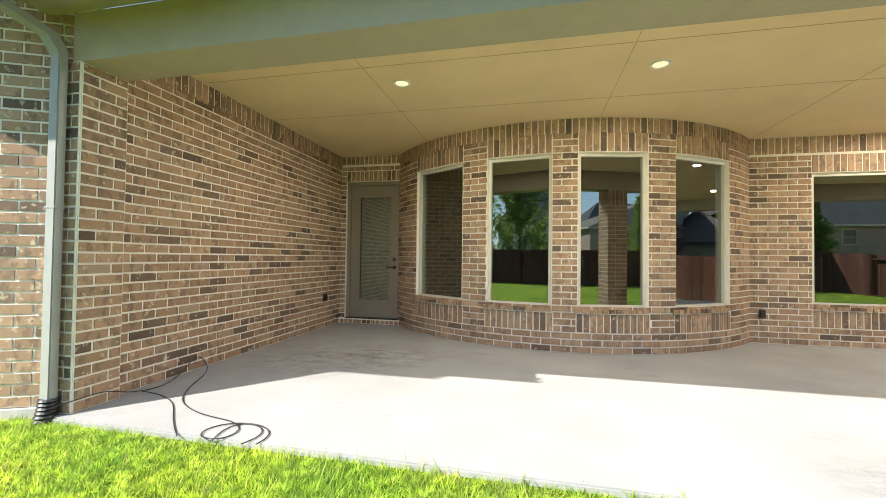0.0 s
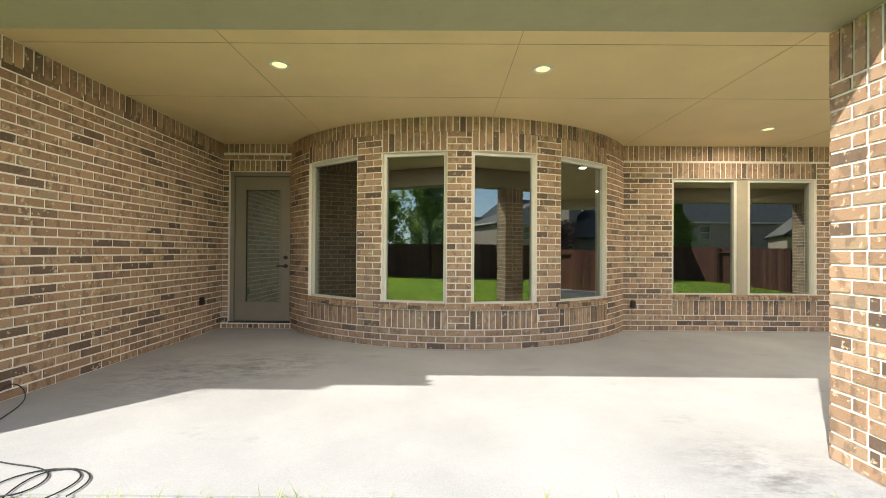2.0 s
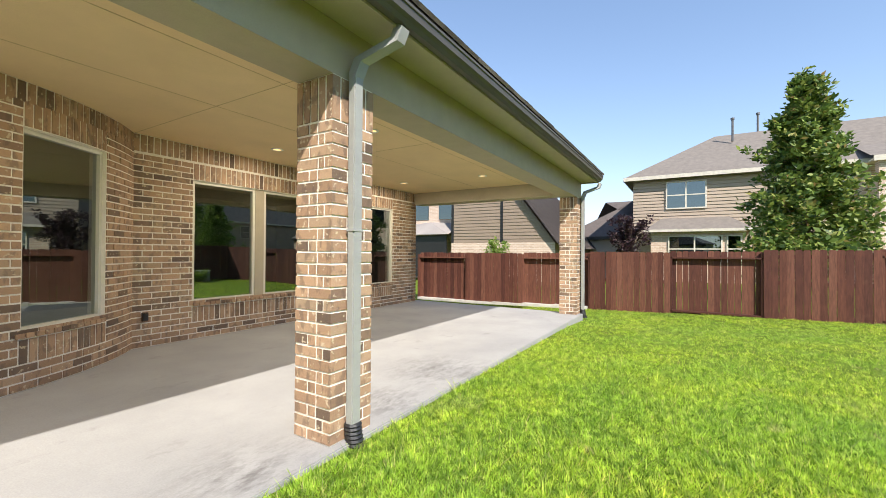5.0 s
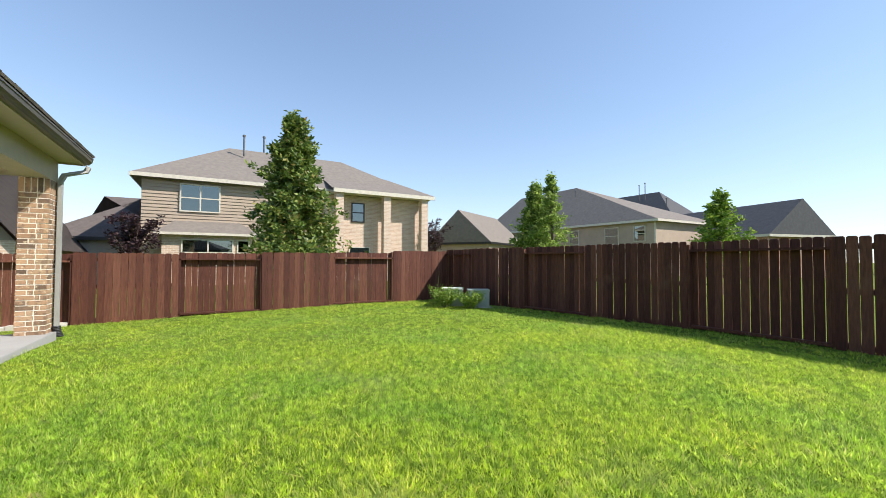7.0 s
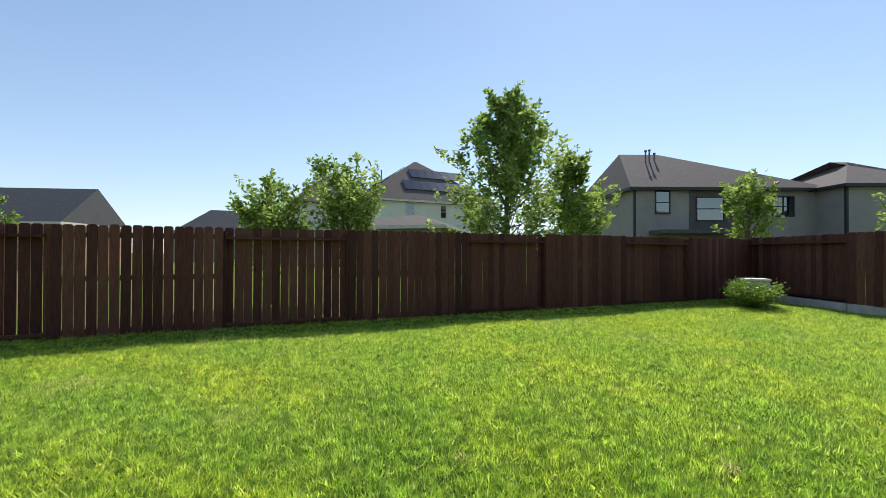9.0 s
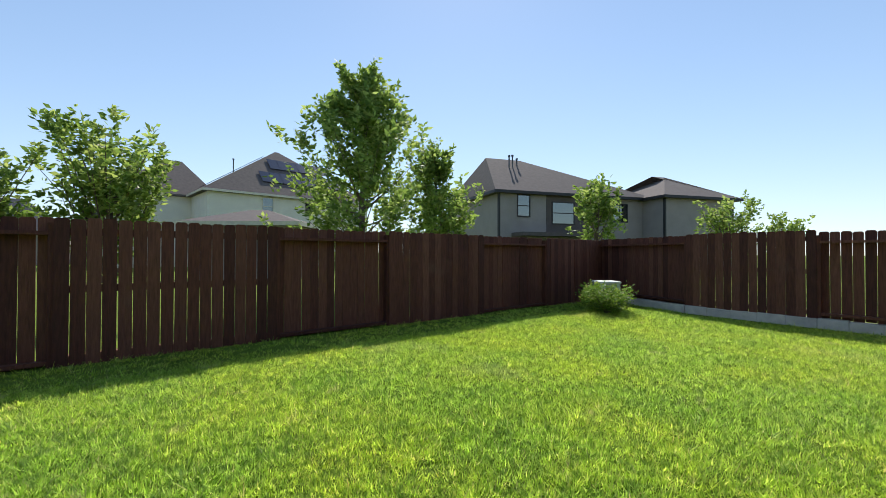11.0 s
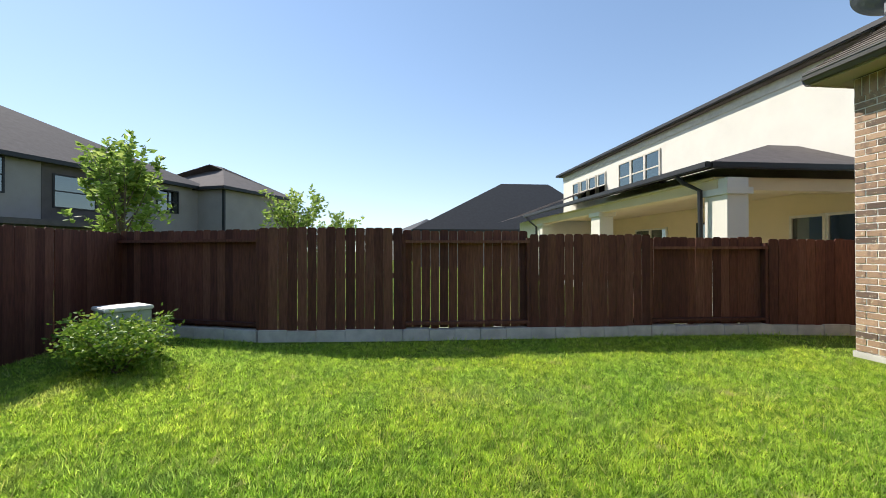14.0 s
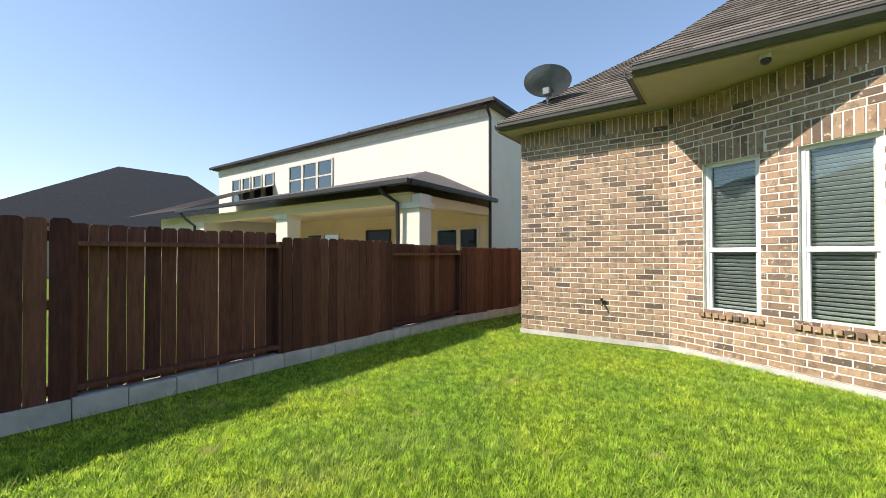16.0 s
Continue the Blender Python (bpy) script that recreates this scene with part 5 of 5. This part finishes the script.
def limb_tree(name, label, at, height, clear, radius, limbs, leaves, size, mat, seed, lean=1.0, cone=0.0):
    """A trunk with limbs that carry twigs and leaf clumps; cone draws the crown in towards the top."""
    rng = np.random.default_rng(seed)
    e = thing(name, label, "tree" if height > 2.6 else "shrub", (*at, ground_z(*at)))
    part("trunk", tube([(0, 0, -0.1), (rng.uniform(-0.1, 0.1), rng.uniform(-0.1, 0.1), height * 0.4), (rng.uniform(-0.1, 0.1), 0, height * 0.75), (0, 0, height * 0.97)], [0.03 * height ** 0.7, 0.024 * height ** 0.7, 0.012 * height ** 0.7, 0.004], 8), BARK, e)
    pts = []
    bm = bmesh.new()
    for k in range(limbs):
        f = (k + rng.uniform(0, 1)) / limbs
        z0 = clear + (height - clear) * f * (0.92 if cone else 0.62)
        a = k * 2.399 + rng.uniform(-0.4, 0.4)
        r = radius * ((1 - f) ** 0.74 if cone else (0.55 + 0.45 * math.sin(math.pi * min(1, f * 0.9 + 0.15)))) * rng.uniform(0.6, 1.08)
        r = max(r, radius * 0.1)
        rise = r * 0.35 + rng.uniform(0, 0.2) if cone else (height - z0) * rng.uniform(0.35, 1.0) * lean
        if lean >= 1.0 and not cone:
            z0 = clear + (height - clear) * f * 0.9
            r = radius * (1.1 - 0.95 * f) * rng.uniform(0.4, 1.12)
            rise = (height - z0) * rng.uniform(0.08, 0.6)
        tip = np.array((math.cos(a) * r, math.sin(a) * r, z0 + rise))
        root = np.array((0, 0, z0))
        mid = (root + tip) / 2 + np.array((0, 0, -0.06 * r))
        tb = tube([root, mid, tip], [0.05 * r ** 0.5 * 0.5 + 0.004, 0.012, 0.004], 5)
        me = bpy.data.meshes.new("tmp")
        tb.to_mesh(me)
        tb.free()
        bm.from_mesh(me)
        bpy.data.meshes.remove(me)
        cl = max(4, int(leaves / limbs / 18))
        for c in range(cl):
            g = rng.uniform(0.25, 1.05)
            base = root + (tip - root) * g + rng.normal(size=3) * 0.07 * (0.5 + r)
            if cone:
                pts.append(base + rng.normal(size=(18, 3)) * (0.06 + 0.03 * r) * np.array((1, 1, 0.8)))
            else:
                u = rng.uniform(0, 1, (18, 1))
                twig = np.array((math.cos(a), math.sin(a), 0)) * 0.35 + np.array((0, 0, 1.0)) + rng.normal(size=3) * 0.22
                pts.append(base + u * twig * (0.16 + 0.05 * height) + rng.normal(size=(18, 3)) * (0.045 + 0.02 * r) * (1.15 - u))
    part("limb_tangle", bm, BARK, e)["kind"] = "stuff"
    top = np.array((0, 0, height * 0.96)) + rng.normal(size=(60, 3)) * np.array((0.1, 0.1, 0.12))
    leaf_mesh("crown", np.concatenate(pts + [top]), size, mat, e, rng)
    return e


limb_tree("magnolia_tree", "dense cone-shaped magnolia tree with bronze-tinged leaves", (18.0, -2.5), 7.5, 0.3, 2.35, 130, 30000, 0.2, MAGNOLIA, 1, cone=1)
limb_tree("magnolia_tree", "tall green magnolia tree beyond the fence", (16.7, -14.3), 5.5, 0.6, 1.7, 70, 12000, 0.18, GREEN, 2, cone=1)
limb_tree("young_tree", "bright green young tree beyond the fence", (15.2, -13.9), 5.7, 0.8, 1.35, 40, 6000, 0.14, GREEN, 3, cone=1)
limb_tree("young_tree", "small round bright green tree beyond the fence", (9.4, -17.5), 4.2, 0.6, 1.5, 40, 7000, 0.15, BRIGHT, 4, cone=1)
limb_tree("maple_tree", "loose-crowned green tree beyond the fence", (-8.0, -13.7), 7.5, 0.3, 3.3, 76, 15500, 0.2, GREEN, 5, lean=1.0)
limb_tree("maple_tree", "lower side tree with a loose green crown", (-11.4, -14.1), 5.4, 0.3, 2.2, 46, 9000, 0.19, GREEN, 6, lean=1.0)
limb_tree("flowering_shrub", "tall leafy shrub above the fence", (0.35, -10.7), 2.95, 0.4, 1.0, 30, 4500, 0.13, GREEN, 7, lean=0.95)
limb_tree("flowering_shrub", "tall dense leafy shrub above the fence", (-1.45, -10.8), 3.35, 0.4, 1.0, 34, 6000, 0.13, GREEN, 8, lean=0.95)
limb_tree("young_tree", "small loose tree behind the fence corner", (-15.8, -9.7), 4.05, 0.9, 1.0, 26, 2400, 0.18, GREEN, 9, lean=0.95)
limb_tree("crape_myrtle", "wispy flowering shrub above the fence", (-17.5, -6.0), 3.1, 0.5, 1.0, 26, 2600, 0.13, GREEN, 10, lean=0.95)
limb_tree("crape_myrtle", "small green shrub above the fence", (-19.5, -5.0), 2.5, 0.5, 0.7, 22, 1700, 0.13, GREEN, 11, lean=0.95)
limb_tree("plum_tree", "purple-leaved shrub beyond the east fence", (24.0, 3.4), 3.5, 0.6, 1.0, 26, 3500, 0.16, PLUM, 12, lean=0.95)
limb_tree("plum_tree", "purple-leaved shrub beside the far house", (27.0, -13.8), 4.2, 0.6, 1.1, 26, 3500, 0.16, PLUM, 13, lean=0.95)
limb_tree("small_bush", "small green bush beyond the east fence", (19.0, 8.6), 2.2, 0.4, 0.6, 18, 1400, 0.13, GREEN, 14, lean=0.95)

# ---- utility boxes with clipped shrubs ----
BOXG = plain("utility_green", (0.42, 0.47, 0.39), 0.6, var=0.15)
BOXW = plain("utility_grey", (0.72, 0.73, 0.68), 0.6, var=0.1)


def utility_box(at, rot, w, d, h, label, lid):
    e = thing("utility_box", label, "utility box", (*at, ground_z(*at) - 0.02))
    e.rotation_euler = (0, 0, radians(rot))
    part("pad", boxes((-w / 2 - 0.06, w / 2 + 0.06, -d / 2 - 0.06, d / 2 + 0.06, 0, 0.05), bevel=0.01), CURB, e)
    part("cabinet", boxes((-w / 2, w / 2, -d / 2, d / 2, 0.05, h - 0.05), bevel=0.012), BOXG, e)
    part("lid", boxes((-w / 2 - 0.02, w / 2 + 0.02, -d / 2 - 0.02, d / 2 + 0.02, h - 0.05, h), bevel=0.012), lid, e)
    part("hasp", boxes((-0.03, 0.03, -d / 2 - 0.025, -d / 2, h * 0.45, h * 0.6), bevel=0.004), DARK, e)


utility_box((11.4, -5.95), 60, 0.6, 0.52, 0.56, "pale green metal utility box by the fence", BOXW)
utility_box((10.69, -6.4), 60, 0.6, 0.5, 0.54, "grey-green metal utility box by the fence", BOXG)
utility_box((-10.75, -6.5), -40, 0.5, 0.45, 0.66, "grey utility box behind a shrub", BOXW)


def shrub(at, r, h, n, label, seed):
    rng = np.random.default_rng(seed)
    e = thing("shrub", label, "shrub", (*at, ground_z(*at)))
    bm = bmesh.new()
    pts = []
    for k in range(16):
        a, q = k * 2.4, r * (0.3 + 0.7 * (k / 16) ** 0.5)
        tip = np.array((math.cos(a) * q, math.sin(a) * q, h * rng.uniform(0.55, 1.05)))
        tb = tube([(0, 0, -0.02), tuple(tip * 0.5 + np.array((0, 0, 0.03))), tuple(tip)], [0.012, 0.007, 0.003], 5)
        me = bpy.data.meshes.new("tmp")
        tb.to_mesh(me)
        tb.free()
        bm.from_mesh(me)
        bpy.data.meshes.remove(me)
        for g in np.linspace(0.3, 1.05, 7):
            pts.append(tip * g + rng.normal(size=(n // 112, 3)) * 0.055)
    part("stem_tangle", bm, BARK, e)["kind"] = "stuff"
    leaf_mesh("foliage", np.concatenate(pts), 0.06, BRIGHT, e, rng)


shrub((11.05, -5.45), 0.42, 0.50, 2600, "small bright green shrub before the utility boxes", 1)
shrub((10.45, -5.95), 0.38, 0.44, 2200, "small bright green shrub beside the utility boxes", 2)
shrub((-10.2, -6.25), 0.55, 0.52, 3400, "low green shrub in the fence corner", 3)
shrub((-9.8, -5.95), 0.50, 0.56, 3200, "leafy green shrub in the fence corner", 4)

# ---- turf ----
def lawn(n, seed):
    rng = np.random.default_rng(seed)
    per = 14
    m = n // per
    core = rng.uniform(size=m) < 0.68
    tx = np.where(core, rng.uniform(-10.8, 6.5, m) + rng.normal(size=m) * 0.9, rng.uniform(-12.2, 13.25, m))
    ty = np.where(core, rng.uniform(-6.6, 2.72, m), rng.uniform(-7.55, 9.0, m))
    tx = np.clip(tx, -12.2, 13.25)
    size = np.exp(rng.normal(size=m) * 0.33)
    x, y, size, tx, ty = (np.repeat(q, per) for q in (tx, ty, size, tx, ty))
    n = len(x)
    out, dist = rng.uniform(0, 2 * np.pi, n), 0.05 * np.sqrt(rng.uniform(0, 1, n)) * size
    x, y = x + dist * np.cos(out), y + dist * np.sin(out)
    ok = (y < 2.70) | (x > 10.55) | (x < -9.65)
    ok &= ~((x > -9.6) & (x < -7.25) & (y > 2.88))
    ok &= ~((x > -7.25) & (x < -5.25) & (y > 2.90 - 0.575 * (x + 7.25)))
    ok &= ~((x > -5.25) & (x < -2.95) & (y > 1.75 + 0.475 * (x + 5.25)))
    ok &= (x > -11.0) | (y < -5)
    keep = rng.uniform(size=n) < np.where(y > 3.2, 0.4, 1.0)
    ok &= keep
    x, y, size, out = x[ok], y[ok], size[ok], out[ok]
    n = len(x)
    t = np.clip((x - 3) / 10, 0, 1)
    q = np.clip((x - 8.5) / 4.5, 0, 1)
    z = 0.08 - 0.07 * t * t * (3 - 2 * t) - 0.025 * np.clip(y + 3.0, 0, 10) * q * q * (3 - 2 * q)
    patch = 0.5 + 0.5 * np.sin(x * 2.1 + 1.3 * np.sin(y * 1.7)) * np.sin(y * 2.3 + np.sin(x * 1.1))
    clump = 0.5 + 0.5 * np.sin(x * 23 + 3 * np.sin(y * 9)) * np.sin(y * 27 + 2 * np.sin(x * 11))
    h = (0.021 + 0.005 * patch + 0.010 * clump) * size ** 1.2 * rng.uniform(0.55, 1.35, n)
    w = rng.uniform(0.0028, 0.0058, n)
    lean = h * rng.uniform(0.2, 1.7, n)
    b = out + rng.uniform(-0.6, 0.6, n)
    a = b + np.pi / 2 + rng.uniform(-0.5, 0.5, n)
    v = np.empty((n, 3, 3))
    v[:, 0] = np.stack((x - w * np.cos(a), y - w * np.sin(a), z - 0.005), 1)
    v[:, 1] = np.stack((x + w * np.cos(a), y + w * np.sin(a), z - 0.005), 1)
    v[:, 2] = np.stack((x + lean * np.cos(b), y + lean * np.sin(b), z + h), 1)
    me = bpy.data.meshes.new("grass")
    me.vertices.add(n * 3)
    me.vertices.foreach_set("co", v.ravel())
    me.loops.add(n * 3)
    me.loops.foreach_set("vertex_index", np.arange(n * 3))
    me.polygons.add(n)
    me.polygons.foreach_set("loop_start", np.arange(n) * 3)
    me.update(calc_edges=True)
    me.materials.append(GRASS)
    tagged(new("grass", me), "short bright green lawn turf", "grass", kind="stuff")


lawn(2600000, 11)

# ---- bricks, last ----
lay_bricks()
